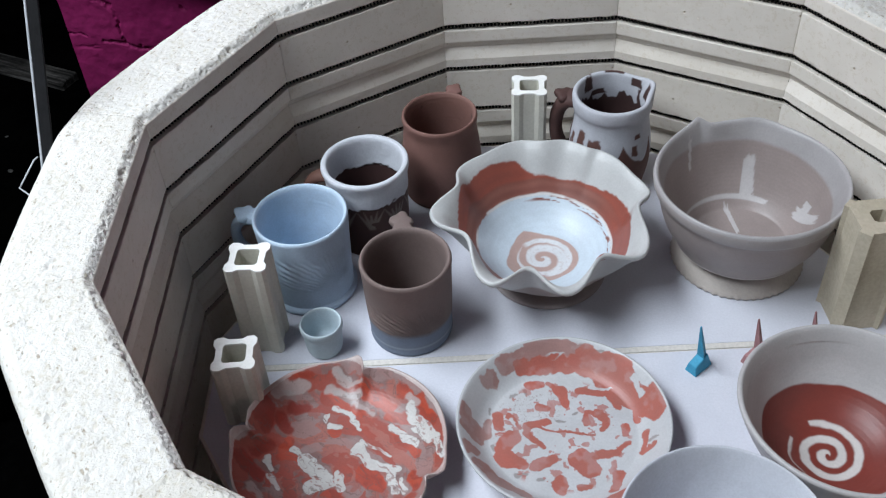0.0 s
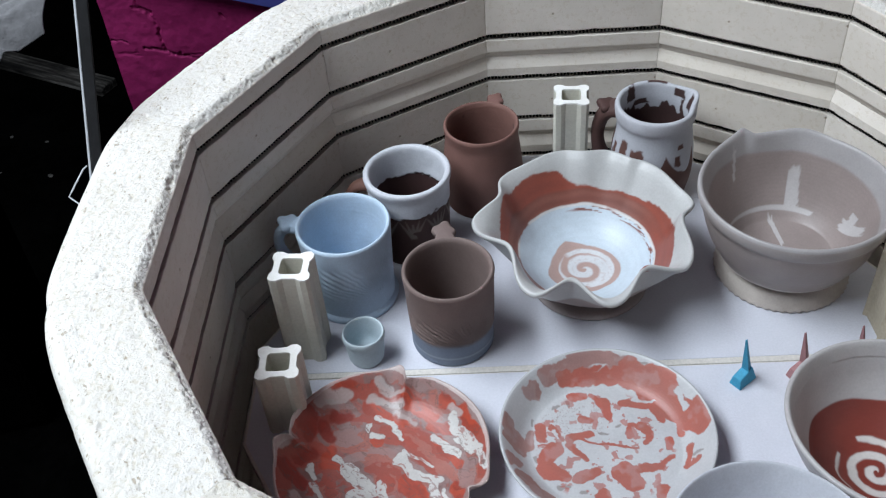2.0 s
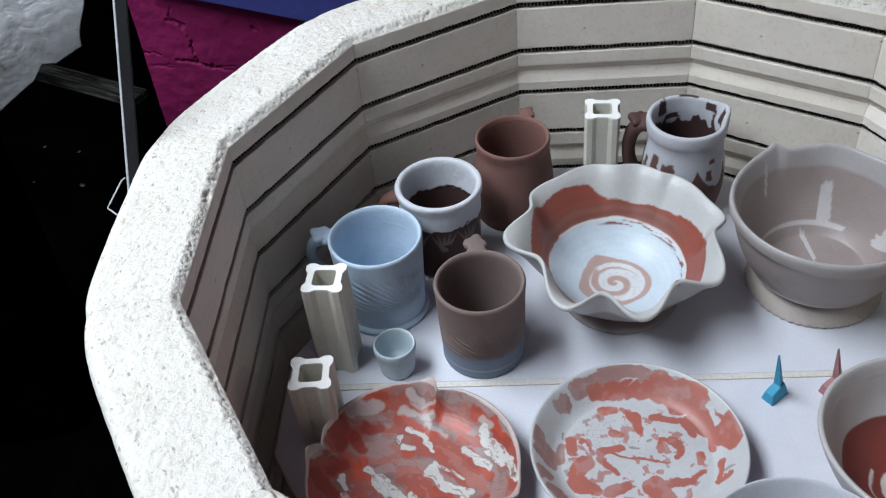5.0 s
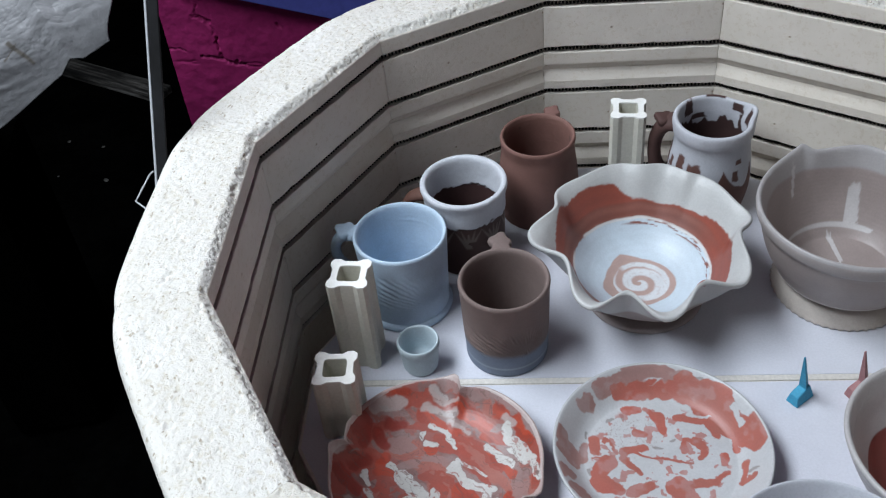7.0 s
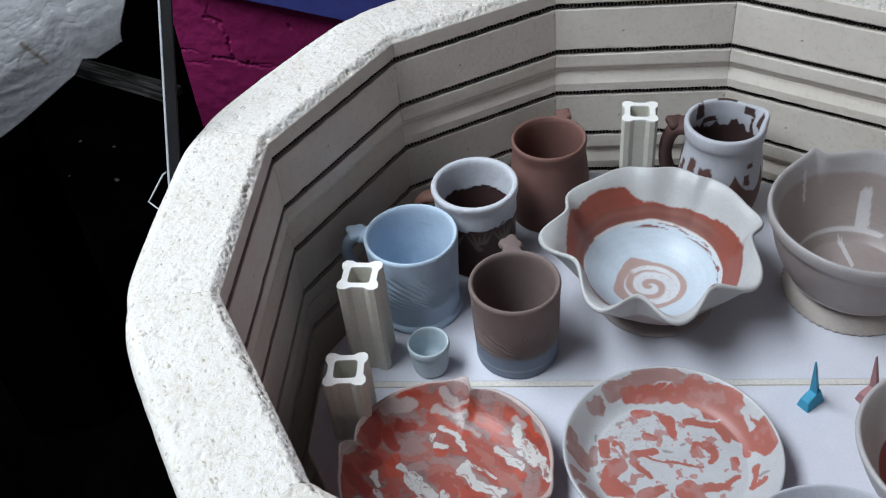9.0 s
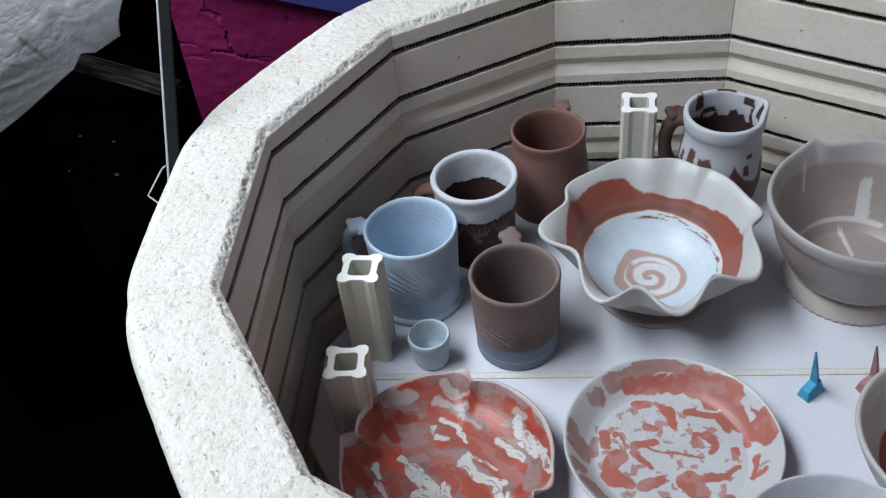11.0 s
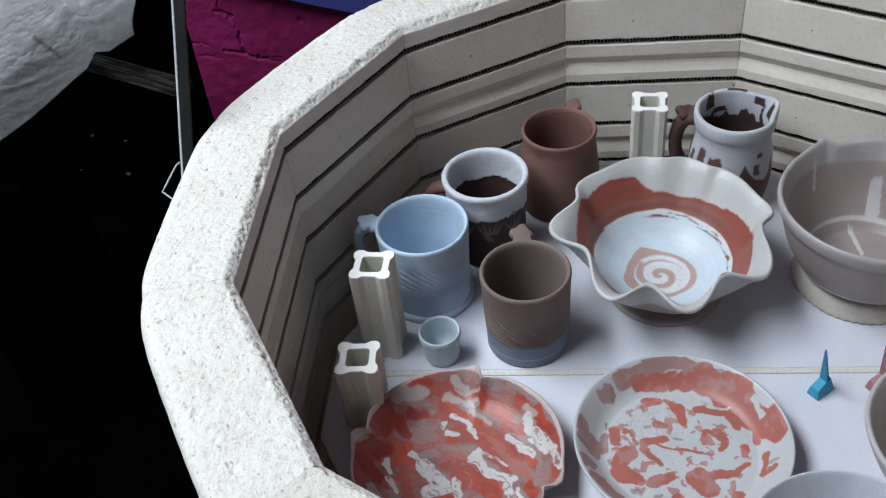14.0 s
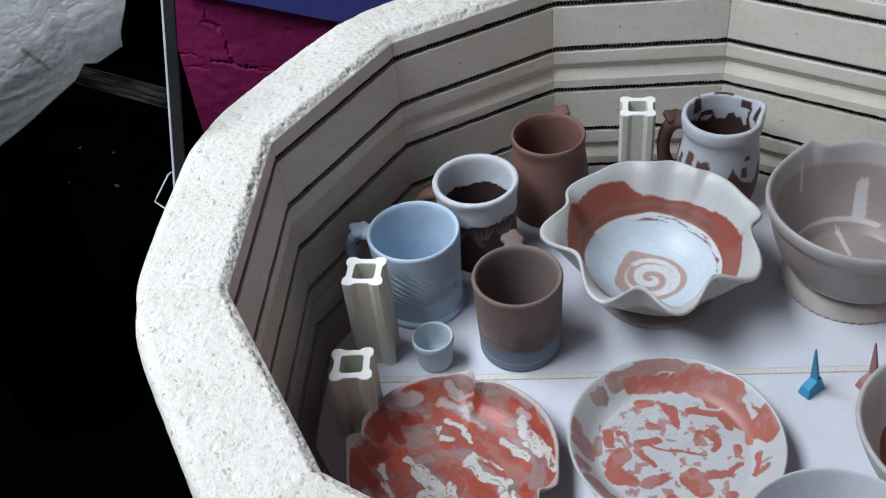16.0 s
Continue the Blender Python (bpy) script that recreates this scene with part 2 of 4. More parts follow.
def soft(x, width):
    return np.clip(x / width + 0.5, 0, 1)


def rgb(c, n):
    return np.tile(np.array(c, float), (n, 1))


def flat_paint(me, c):
    at = me.color_attributes.new("paint", "FLOAT_COLOR", "POINT")
    at.data.foreach_set("color", np.tile(np.array([*c, 1], np.float32), len(me.vertices)))
    return me


def strokes(x, y, rows, edge=0.0008):
    """1 inside any of the brush strokes (x0, y0, x1, y1, half width)."""
    out = np.zeros(len(x))
    for x0, y0, x1, y1, w in rows:
        dx, dy = x1 - x0, y1 - y0
        t = np.clip(((x - x0) * dx + (y - y0) * dy) / (dx * dx + dy * dy), 0, 1)
        out = np.maximum(out, soft(w * (1 - 0.3 * t) - np.hypot(x - x0 - t * dx, y - y0 - t * dy), edge))
    return out


def spiral(x, y, pitch, width, rmin, rmax, turn=0.0, hand=1):
    """1 on the arm of a spiral round the origin, 0 off it."""
    r, a = np.hypot(x, y), np.arctan2(y, x)
    v = r / pitch - hand * a / (2 * np.pi) + turn
    f = np.abs(v - np.floor(v) - 0.5)
    return soft(width / 2 - f, 0.12) * soft(rmax - r, 0.001) * soft(r - rmin, 0.001)


# ---- room ----
def slab(name, lo, hi, material, label, category):
    lo, hi = Vector(lo), Vector(hi)
    bm = bmesh.new()
    bmesh.ops.create_cube(bm, size=1.0, matrix=Matrix.Translation((lo + hi) / 2) @ Matrix.Diagonal((*(hi - lo), 1)))
    return solid(name, bm, material, label, category, kind="structure")


X0, X1, Y0, Y1 = -2.6, 2.2, -2.4, 2.6
slab("floor", (X0, Y0, FLOOR_Z - 0.1), (X1, Y1, FLOOR_Z), M_FLOOR, "dusty concrete workshop floor, its gloom put into a near-black colour", "floor")
# West and north walls carry the room's gloom in their dark colour.
slab("wall_west", (X0 - 0.15, Y0, FLOOR_Z - 0.1), (X0, Y1, CEIL_Z), M_DARK, "workshop wall, its gloom put into a dark colour", "wall")
# East and south walls are added reflectors, out of view.
slab("wall_east", (X1, Y0, FLOOR_Z - 0.1), (X1 + 0.15, Y1, CEIL_Z), M_BOUNCE_WALL, "unseen pale wall added to bounce light into the kiln", "wall")
slab("wall_south", (X0, Y0 - 0.15, FLOOR_Z - 0.1), (X1, Y0, CEIL_Z), M_BOUNCE_WALL, "unseen pale wall added to bounce light into the kiln", "wall")
slab("wall_north", (X0, Y1, FLOOR_Z - 0.1), (X1, Y1 + 0.15, CEIL_Z), M_GREY_WALL, "workshop wall, its gloom put into a dark colour", "wall")


def ceiling():
    sx, sy, hx, hy = SKYLIGHT
    bm = bmesh.new()
    for lo, hi in (((X0, Y0), (sx - hx, Y1)), ((sx + hx, Y0), (X1, Y1)), ((sx - hx, Y0), (sx + hx, sy - hy)), ((sx - hx, sy + hy), (sx + hx, Y1))):
        c = Vector(((lo[0] + hi[0]) / 2, (lo[1] + hi[1]) / 2, CEIL_Z + 0.06))
        bmesh.ops.create_cube(bm, size=1.0, matrix=Matrix.Translation(c) @ Matrix.Diagonal((hi[0] - lo[0], hi[1] - lo[1], 0.12, 1)))
    solid("ceiling", bm, M_CEIL, "unseen pale ceiling that bounces light, with a skylight opening", "ceiling", kind="structure")


ceiling()


def pink_wall():
    """Magenta-painted block wall, its joints worn and cracked."""
    x0, x1, y0 = -0.775, X1, 0.955
    nx, nz = 520, 420
    z0, z1 = -0.50, 0.25
    xs, zs = np.linspace(x0, 0.10, nx), np.linspace(z0, z1, nz)
    X, Z = np.meshgrid(xs, zs, indexing="ij")
    P = np.stack([X.ravel(), np.zeros(X.size), Z.ravel()], 1)
    course = 0.2
    lift = P[:, 2] + 0.205 + 0.10 * (P[:, 0] + 0.68)
    row = np.floor(lift / course)
    dz = np.abs(lift / course - np.round(lift / course)) * course
    px = (P[:, 0] + 0.682 + 0.2 * (row % 2)) / 0.4
    dx = np.abs(px - np.round(px)) * 0.4
    wob = 0.024 * (fnoise(P, 34, 3) - 0.5) + 0.006 * (fnoise(P, 150, 4) - 0.5)
    joint = np.minimum(dz, dx) + wob
    dip = 0.002 * np.clip(1 - np.abs(joint) / 0.0038, 0, 1) * np.clip(7 * fnoise(P, 21, 5) - 3.3, 0.0, 1)
    wx, wz = P[:, 0] + 0.020 * (fnoise(P, 60, 15) - 0.5), P[:, 2] + 0.020 * (fnoise(P, 60, 16) - 0.5)
    cracks = strokes(wx, wz, [(-0.708, -0.056, -0.702, -0.113, 0.0022), (-0.702, -0.113, -0.683, -0.134, 0.0035), (-0.683, -0.134, -0.679, -0.194, 0.0030), (-0.717, -0.187, -0.692, -0.194, 0.0034), (-0.692, -0.194, -0.641, -0.211, 0.0026),
                              (-0.772, -0.169, -0.747, -0.176, 0.0018), (-0.713, -0.106, -0.689, -0.117, 0.0045), (-0.560, -0.130, -0.557, -0.137, 0.0030)], 0.002)
    dip += 0.007 * cracks * np.clip(5 * fnoise(P, 45, 17) - 1.6, 0.25, 1)
    rough = 0.006 * (fnoise(P, 14, 8) - 0.5) + 0.003 * (fnoise(P, 60, 11) - 0.5)
    P[:, 1] = y0 + dip + rough
    faces = [(a * nz + b, (a + 1) * nz + b, (a + 1) * nz + b + 1, a * nz + b + 1) for a in range(nx - 1) for b in range(nz - 1)]
    front = mesh_of("paint_face", P, faces)
    wall = slab("wall_pink", (x0, y0 + 0.016, FLOOR_Z), (x1, y0 + 0.2, CEIL_Z), M_PINK, "magenta-painted masonry wall with cracked mortar joints", "wall")
    part("block_face", front, M_PINK, wall)


pink_wall()


# ---- kiln ----
SIDES = 12
HALF = math.tan(math.pi / SIDES)
INNER, OUTER = 0.3622, 0.4405  # distance of the faces from the axis
COURSE, RIM_Z = 0.112, 0.232


def inner_profile(top):
    """The hot face of one course from below up, as (recess, z): bevelled joints and two element grooves."""
    g = []
    for zc in (0.028, 0.085):
        g += [(0.0, zc - 0.0037), (0.0105, zc - 0.0048), (0.0125, zc), (0.0105, zc + 0.0048), (0.0, zc + 0.0037)]
    p = [(0.0055, 0.0), (0.0045, 0.003), (0.0, 0.009)] + g
    return p + ([(0.0, 0.1045), (0.0055, 0.1108)] if top else [(0.0, 0.0985), (0.0055, 0.1105), (0.0065, COURSE)])


def brick_mesh(name, top, seed=0):
    hot = [(INNER + d, z) for d, z in inner_profile(top)]
    if top:
        across = [(INNER + 0.0072 + (OUTER - 0.012 - INNER - 0.0072) * k / 45, COURSE) for k in range(46)]
        cold = [(OUTER - 0.0065, COURSE - 0.0012), (OUTER - 0.0022, COURSE - 0.005), (OUTER, COURSE - 0.012), (OUTER, 0.0)]
    else:
        across, cold = [(OUTER, COURSE)], [(OUTER, 0.0)]
    prof = np.array(resample(hot, 0.0014 if top else 0.006).tolist() + across + cold)
    n = len(prof)
    ns = 171 if top else 61
    s = np.linspace(-0.9985, 0.9985, ns)
    S, K = np.meshgrid(s, np.arange(n), indexing="ij")
    S, K = S.ravel(), K.ravel()
    rho, z = prof[K, 0], prof[K, 1]
    far = np.clip((rho - INNER) / (OUTER - INNER), 0, 1)
    rho = rho - 0.0105 * far**2 * np.abs(S) ** 5
    coat = np.clip((z - 0.103) / 0.004, 0, 1) if top else 0.0
    P = np.stack([S * (1 + 0.002 * coat) * rho * HALF, rho, z], 1)
    groove = np.zeros(len(z))
    for zc in (0.028, 0.085):
        groove = np.maximum(groove, np.exp(-(((np.abs(z - zc) - 0.0042) / 0.002) ** 2)))
    groove *= rho < INNER + 0.012
    crumble = vnoise(P + 0.31 * seed, 130, 21) + 0.6 * vnoise(P + 0.31 * seed, 420, 22) - 0.8
    P[:, 2] += 0.0012 * groove * crumble
    P[:, 1] += 0.0030 * groove * np.clip(vnoise(P + 0.17 * seed, 90, 23) - 0.72, 0, 1)
    if top:
        lip = np.exp(-(((rho - INNER - 0.0045) / 0.0045) ** 2)) * np.clip((z - 0.1025) / 0.004, 0, 1)
        turn = radians(30 * seed)
        N = np.stack([P[:, 0] * math.cos(turn) - P[:, 1] * math.sin(turn), P[:, 0] * math.sin(turn) + P[:, 1] * math.cos(turn), P[:, 2]], 1)
        seed = 4
        chip = (np.clip(fnoise(N, 110, seed) - 0.60, 0, 1) * 0.007 + np.clip(vnoise(N, 420, seed + 9) - 0.45, 0, 1) * 0.0020) * lip
        flat = np.clip((z - 0.1085) / 0.003, 0, 1)
        P[:, 1] += chip + 0.0014 * lip * (vnoise(N, 420, seed) - 0.5)
        P[:, 2] += -chip * 0.9 + flat * (0.0022 * (fnoise(N, 60, seed + 3) - 0.5) + 0.0011 * (fnoise(N, 210, seed + 7) - 0.5) - 0.0016 * np.clip(fnoise(N, 170, seed + 12) - 0.62, 0, 1) * 6)
        edge = np.exp(-(((rho - OUTER) / 0.006) ** 2))
        P[:, 1] += edge * 0.0014 * (fnoise(N, 38, seed + 5) - 0.5)
    faces = [((a + 1) * n + k, (a + 1) * n + k + 1, a * n + k + 1, a * n + k) for a in range(ns - 1) for k in range(n - 1)]
    faces += [((a + 1) * n + n - 1, (a + 1) * n, a * n, a * n + n - 1) for a in range(ns - 1)]
    faces += [tuple(range(n)), tuple((ns - 1) * n + k for k in range(n - 1, -1, -1))]
    me = mesh_of(name, P, faces)
    me.polygons.foreach_set("use_smooth", [top] * len(me.polygons))
    return me


def coil_mesh():
    """One side's length of wound heating wire, lying along x."""
    length, pitch, rad, wire = 2 * (INNER + 0.004) * HALF, 0.0040, 0.0029, 0.0009
    turns = int(length / pitch)
    verts, faces, per, ring = [], [], 8, 4
    for i in range(turns * per + 1):
        a = 2 * math.pi * i / per
        x = -length / 2 + pitch * i / per
        for k in range(ring):
            b = 2 * math.pi * k / ring
            rr = rad + wire * math.cos(b)
            verts.append((x + wire * math.sin(b), rr * math.cos(a), rr * math.sin(a)))
    for i in range(turns * per):
        for k in range(ring):
            k2 = (k + 1) % ring
            faces.append((i * ring + k, i * ring + k2, (i + 1) * ring + k2, (i + 1) * ring + k))
    return mesh_of("element_coil", verts, faces)


def kiln():
    k = thing("kiln", "twelve-sided top-loading electric kiln of pale insulating firebrick, lid open", "kiln", pose(0, 0, 0))
    lower = brick_mesh("brick", False)
    coil = coil_mesh()
    lower.materials.append(M_BRICK)
    coil.materials.append(M_COIL)
    for c in range(5):
        zc = RIM_Z - COURSE * (c + 1)
        for i in range(SIDES):
            turn = pose(0, 0, zc, 0, 0, 30 * i)
            if c == 0:
                me = brick_mesh("rim_brick", True, i)
                me.materials.append(M_BRICK)
                me.materials.append(M_RIM)
                for f in me.polygons:
                    f.material_index = int(f.center.z > 0.1055 and f.normal.z > 0.15 or f.center.y > OUTER - 0.01)
                part("rim_brick", me, M_BRICK, k, "rim brick coated in rough speckled white cement", turn)
            else:
                part("brick", lower, M_BRICK, k, "", turn)
            if c < 3:
                for g in (0.028, 0.085):
                    part("heating_element", coil, M_COIL, k, "black wound heating wire in its groove", turn @ pose(0, INNER + 0.0062, g))
    bottom = RIM_Z - COURSE * 5
    for name, r0, r1, z0, z1, mat in (("kiln_floor", 0.0, OUTER, bottom - 0.07, bottom - 0.002, M_BRICK), ("jacket", OUTER + 0.0005, OUTER + 0.003, bottom - 0.07, RIM_Z - 0.10, M_STEEL)):
        ring, verts, faces = SIDES, [], []
        for r, z in ((r1, z0), (r1, z1), (r0, z1), (r0, z0)):
            for i in range(ring):
                a = math.pi / 2 + math.pi / SIDES + i * 2 * math.pi / ring
                rr = max(r, 0.001) / math.cos(math.pi / SIDES)
                verts.append((rr * math.cos(a), rr * math.sin(a), z))
        for j in range(4):
            for i in range(ring):
                a, b = j * ring, ((j + 1) % 4) * ring
                faces.append((a + i, a + (i + 1) % ring, b + (i + 1) % ring, b + i))
        part(name, mesh_of(name, verts, faces, False), mat, k)
    for i in range(3):
        a = radians(30 + 120 * i)
        leg = box(0.05, 0.05, bottom - 0.07 - FLOOR_Z, 0.004)
        part("leg", leg, M_STEEL, k, "", pose(0.34 * math.cos(a), 0.34 * math.sin(a), FLOOR_Z))


kiln()


# ---- kiln shelf halves ----
def shelf_half(sign):
    ap, th = 0.337, 0.019
    cut = 0.313 if sign > 0 else 0.329
    off = [ap, cut, ap, ap, ap, cut, ap]
    pts = []
    for k in range(6):
        a, b = radians(30 * k), radians(30 * (k + 1))
        p, q = off[k], off[k + 1]
        pts.append(((p * math.sin(b) - q * math.sin(a)) / math.sin(b - a), (q * math.cos(a) - p * math.cos(b)) / math.sin(b - a)))
    pts = [(ap, 0.0003)] + pts + [(-ap, 0.0003)]
    ob = thing("kiln_shelf", "white kiln-washed half shelf with a bare beige edge", "kiln shelf", pose(0, 0, 0), group="half shelves")

    def plate(points, z0, z1, bevel):
        bm = bmesh.new()
        low = [bm.verts.new((x, sign * y, z0)) for x, y in points]
        top = [bm.verts.new((x, sign * y, z1)) for x, y in points]
        bm.faces.new(top)
        bm.faces.new(low[::-1])
        for i in range(len(points)):
            j = (i + 1) % len(points)
            bm.faces.new((low[i], low[j], top[j], top[i]))
        bmesh.ops.recalc_face_normals(bm, faces=bm.faces)
        if bevel:
            bmesh.ops.bevel(bm, geom=[e for e in bm.edges if all(v.co.z > z1 - 1e-5 for v in e.verts)], offset=bevel, segments=2, affect="EDGES")
        return bm

    part("slab", plate(pts, -th, -0.0005, 0.0004), M_SHELFEDGE, ob, "bare beige shelf body")
    lip = 0.0068 if sign > 0 else 0.0015
    washed = [(x * 0.992, max(y * 0.992, lip)) for x, y in pts]
    part("wash", plate(washed, -0.0007, 0.0, 0.0003), M_WASH, ob, "brushed white kiln wash")


shelf_half(1)
shelf_half(-1)


# ---- shelf posts ----
def post_outline(size, knob):
    """A square with concave notched sides near its corners."""
    h, q = size / 2, []
    base = [(h, -h + knob * 1.0), (h - knob * 0.32, -h + knob * 1.55), (h - knob * 0.32, h - knob * 1.55), (h, h - knob * 1.0), (h, h - knob * 0.35), (h - knob * 0.35, h), (h - knob * 1.0, h)]
    for k in range(4):
        c, s = math.cos(k * math.pi / 2), math.sin(k * math.pi / 2)
        q += [(c * x - s * y, s * x + c * y) for x, y in base]
    return q


def tube_post(name, outline, hole, height, end):
    """A hollow post with its washed end as a part of its own."""
    n = len(outline)
    out, inn = [Vector((*p, 0)) for p in outline], [Vector((*p, 0)) for p in hole]

    def shell(z0, z1):
        bm = bmesh.new()
        rings = []
        for pts, z in ((out, z0), (out, z1), (inn, z1), (inn, z0)):
            rings.append([bm.verts.new((p.x, p.y, z)) for p in pts])
        for j in range(4):
            a, b = rings[j], rings[(j + 1) % 4]
            for i in range(n):
                bm.faces.new((a[i], a[(i + 1) % n], b[(i + 1) % n], b[i]))
        bmesh.ops.recalc_face_normals(bm, faces=bm.faces)
        return bm

    return shell(0, height - end), shell(height - end, height)


def square_hole(side, outline):
    """A rounded square hole with as many points as the outline."""
    q = []
    for x, y in outline:
        a = math.atan2(y, x)
        c, s = math.cos(a), math.sin(a)
        r = side / 2 / (abs(c) ** 8 + abs(s) ** 8) ** (1 / 8)
        q.append((r * c, r * s))
    return q


def small_post(x, y, turn, height, label):
    ob = thing("kiln_post", label, "kiln post", pose(x, y, 0, 0, 0, turn), group="square kiln posts")
    outline = post_outline(0.0385, 0.0085)
    body, cap = tube_post("kiln_post", outline, square_hole(0.0212, outline), height, 0.0016)
    part("column", body, M_POST, ob)
    part("end_face", cap, M_POSTTOP, ob, "end face brushed white")


small_post(-0.2870, 0.0415, -3, 0.112, "tall square hollow cream kiln post with a washed white end")
small_post(-0.2945, -0.0435, 2, 0.077, "short square hollow cream kiln post with a washed white end")
small_post(-0.0070, 0.2945, -5, 0.112, "square hollow cream kiln post standing by the back wall")


def big_post():
    ob = thing("kiln_post", "thick eight-sided tan kiln post with a round bore", "kiln post", pose(0.2850, 0.0385, 0, 0, 0, 3))
    h, c = 0.0262, 0.0085
    base = [(h, -h + c), (h - 0.0035, -h + c + 0.003), (h - 0.0035, h - c - 0.003), (h, h - c)]
    outline = []
    for k in range(4):
        co, si = math.cos(k * math.pi / 2), math.sin(k * math.pi / 2)
        outline += [(co * x - si * y, si * x + co * y) for x, y in base]
    hole = [(0.0095 * x / math.hypot(x, y), 0.0095 * y / math.hypot(x, y)) for x, y in outline]
    body, cap = tube_post("big_post", outline, hole, 0.125, 0.004)
    part("column", body, M_BIGPOST, ob)
    part("end_face", cap, M_BIGPOST, ob)


big_post()

# ---- mugs ----
CLAY_GREY, CLAY_RED, CLAY_BROWN = (0.190, 0.139, 0.127), (0.205, 0.102, 0.086), (0.062, 0.028, 0.022)
SLIP_WHITE, SLIP_BLUE = (0.60, 0.62, 0.67), (0.475, 0.60, 0.735)


def mug_profiles(R, base, height, wall, waist=0.0, foot=0.002):
    mid = (R + base) / 2 - waist
    outer = [(0.0, 0.0025), (base - 0.008, 0.0025), (base - 0.005, 0.0), (base - 0.001, 0.0), (base, foot + 0.002), (base - 0.0006, 0.008), (mid, height * 0.45),
             (R - 0.0012, height - 0.016), (R - 0.0005, height - 0.006), (R, height - 0.002), (R - wall * 0.35, height + 0.0008)]
    inner = [(R - wall * 0.85, height - 0.0012), (R - wall - 0.0004, height - 0.006), (R - wall - 0.001, height - 0.02), (mid - wall, height * 0.45), (base - wall - 0.001, 0.014),
             (base - wall - 0.008, 0.007), (0.0, 0.006)]
    return outer, inner


def handle(parent, R, z_top, z_low, out, width, paint, material, tab=True, thick=0.0042, size=1.0):
    """A pulled loop from body to body along +x, with a lobed thumb rest on its top."""
    pts, wid = [], []
    for i in range(25):
        f = i / 24
        a = math.pi * f
        x = R - 0.003 + out * math.sin(a) ** 0.75
        pts.append((x, 0.0, z_top + (z_low - z_top) * (0.5 - 0.5 * math.cos(a))))
        wid.append((width * (1.25 - 0.55 * math.sin(a)), thick + 0.0012 * abs(math.cos(a))))
    loop = flat_paint(sweep("handle", pts, wid), paint)
    h = part("handle", loop, material, parent)
    if tab:
        verts, faces, outline = [], [], []
        c = R + 0.0105 * size
        for k in range(33):
            a = radians(-118 + 236 * k / 32)
            lobe = size * (0.0112 + 0.0017 * math.cos(a * 360 / 84 + 0.9) + 0.0012 * math.cos(a - 0.4))
            outline.append((c + lobe * math.cos(a), lobe * 0.95 * math.sin(a)))
        outline += [(R - 0.001, 0.0115 * size), (R - 0.0015, 0.0145 * size), (R - 0.0015, -0.0145 * size), (R - 0.001, -0.0115 * size)]
        n = len(outline)
        for s, z in ((0.70, -0.0042), (0.92, -0.0034), (1.0, 0.0), (0.92, 0.0030), (0.70, 0.0040)):
            verts += [(c + (x - c) * (s if x > R else 1.0), y * s, z_top + z + 0.001 + 0.10 * max(0, x - R)) for x, y in outline]
        for j in range(4):
            faces += [(j * n + k, j * n + (k + 1) % n, (j + 1) * n + (k + 1) % n, (j + 1) * n + k) for k in range(n)]
        faces += [tuple(range(n - 1, -1, -1)), tuple(4 * n + k for k in range(n))]
        part("thumb_rest", flat_paint(mesh_of("thumb_rest", verts, faces), paint), material, h)


def throwing(T, z, amp=0.00022, pitch=0.0042):
    wander = 0.5 + 0.5 * np.sin(z * 190 + 1.3 * np.sin(T) + 0.7)
    return 0.35 * amp * wander * np.sin(2 * np.pi * (z / pitch + T / (2 * np.pi) + 0.25 * np.sin(2 * T)))


def feather(T, z, z0, z1, lo, hi, at, amp):
    """Carved strokes that fan out from one point at the patch's foot."""
    band = soft(z - z0, 0.008) * soft(z1 - z, 0.012)
    t = (T - lo) % (2 * np.pi)
    arc = soft(t, 0.25) * soft((hi - lo) - t, 0.25)
    P = np.stack([np.cos(T), np.sin(T), z * 22], 1)
    u, v = (t - (hi - lo) * at) * 0.045, z - z0 + 0.007
    phase = np.arctan2(u, v) / 0.105 + 9 * np.hypot(u, v) + 1.3 * (fnoise(P, 4, 2) - 0.5)
    return amp * band * arc * (0.35 + 0.65 * vnoise(P, 5, 5)) * np.sin(2 * np.pi * phase)


def grey_mug():
    m = thing("mug", "unglazed grey-brown clay mug with carved flutes and a blue-dipped foot", "mug", pose(-0.1435, 0.0480, 0, 0, 0, 94), group="mugs")
    outer, inner = mug_profiles(0.0438, 0.0408, 0.095, 0.0056, 0.0004)

    def warp(T, r, z, inside):
        d = np.where(inside, throwing(T, z), throwing(T, z, 0.0001) + feather(T, z, 0.028, 0.058, 1.9, 4.0, 0.80, 0.0009))
        return r + d * (r > 0.03), z

    def colour(T, r, z, inside, P):
        line = 0.028 + 0.006 * (fnoise(P, 40, 4) - 0.5)
        c = blend(soft(line - z, 0.006) * ~inside, rgb(CLAY_GREY, len(T)), (0.17, 0.205, 0.27))
        return blend(soft(0.0011 - np.abs(z - 0.0115), 0.001) * ~inside, c, (0.27, 0.31, 0.36))

    part("body", lathe("mug_body", outer, inner, 340, 0.0011, warp, colour), M_MATT, m)
    handle(m, 0.0425, 0.089, 0.03, 0.028, 0.0075, CLAY_GREY, M_MATT)


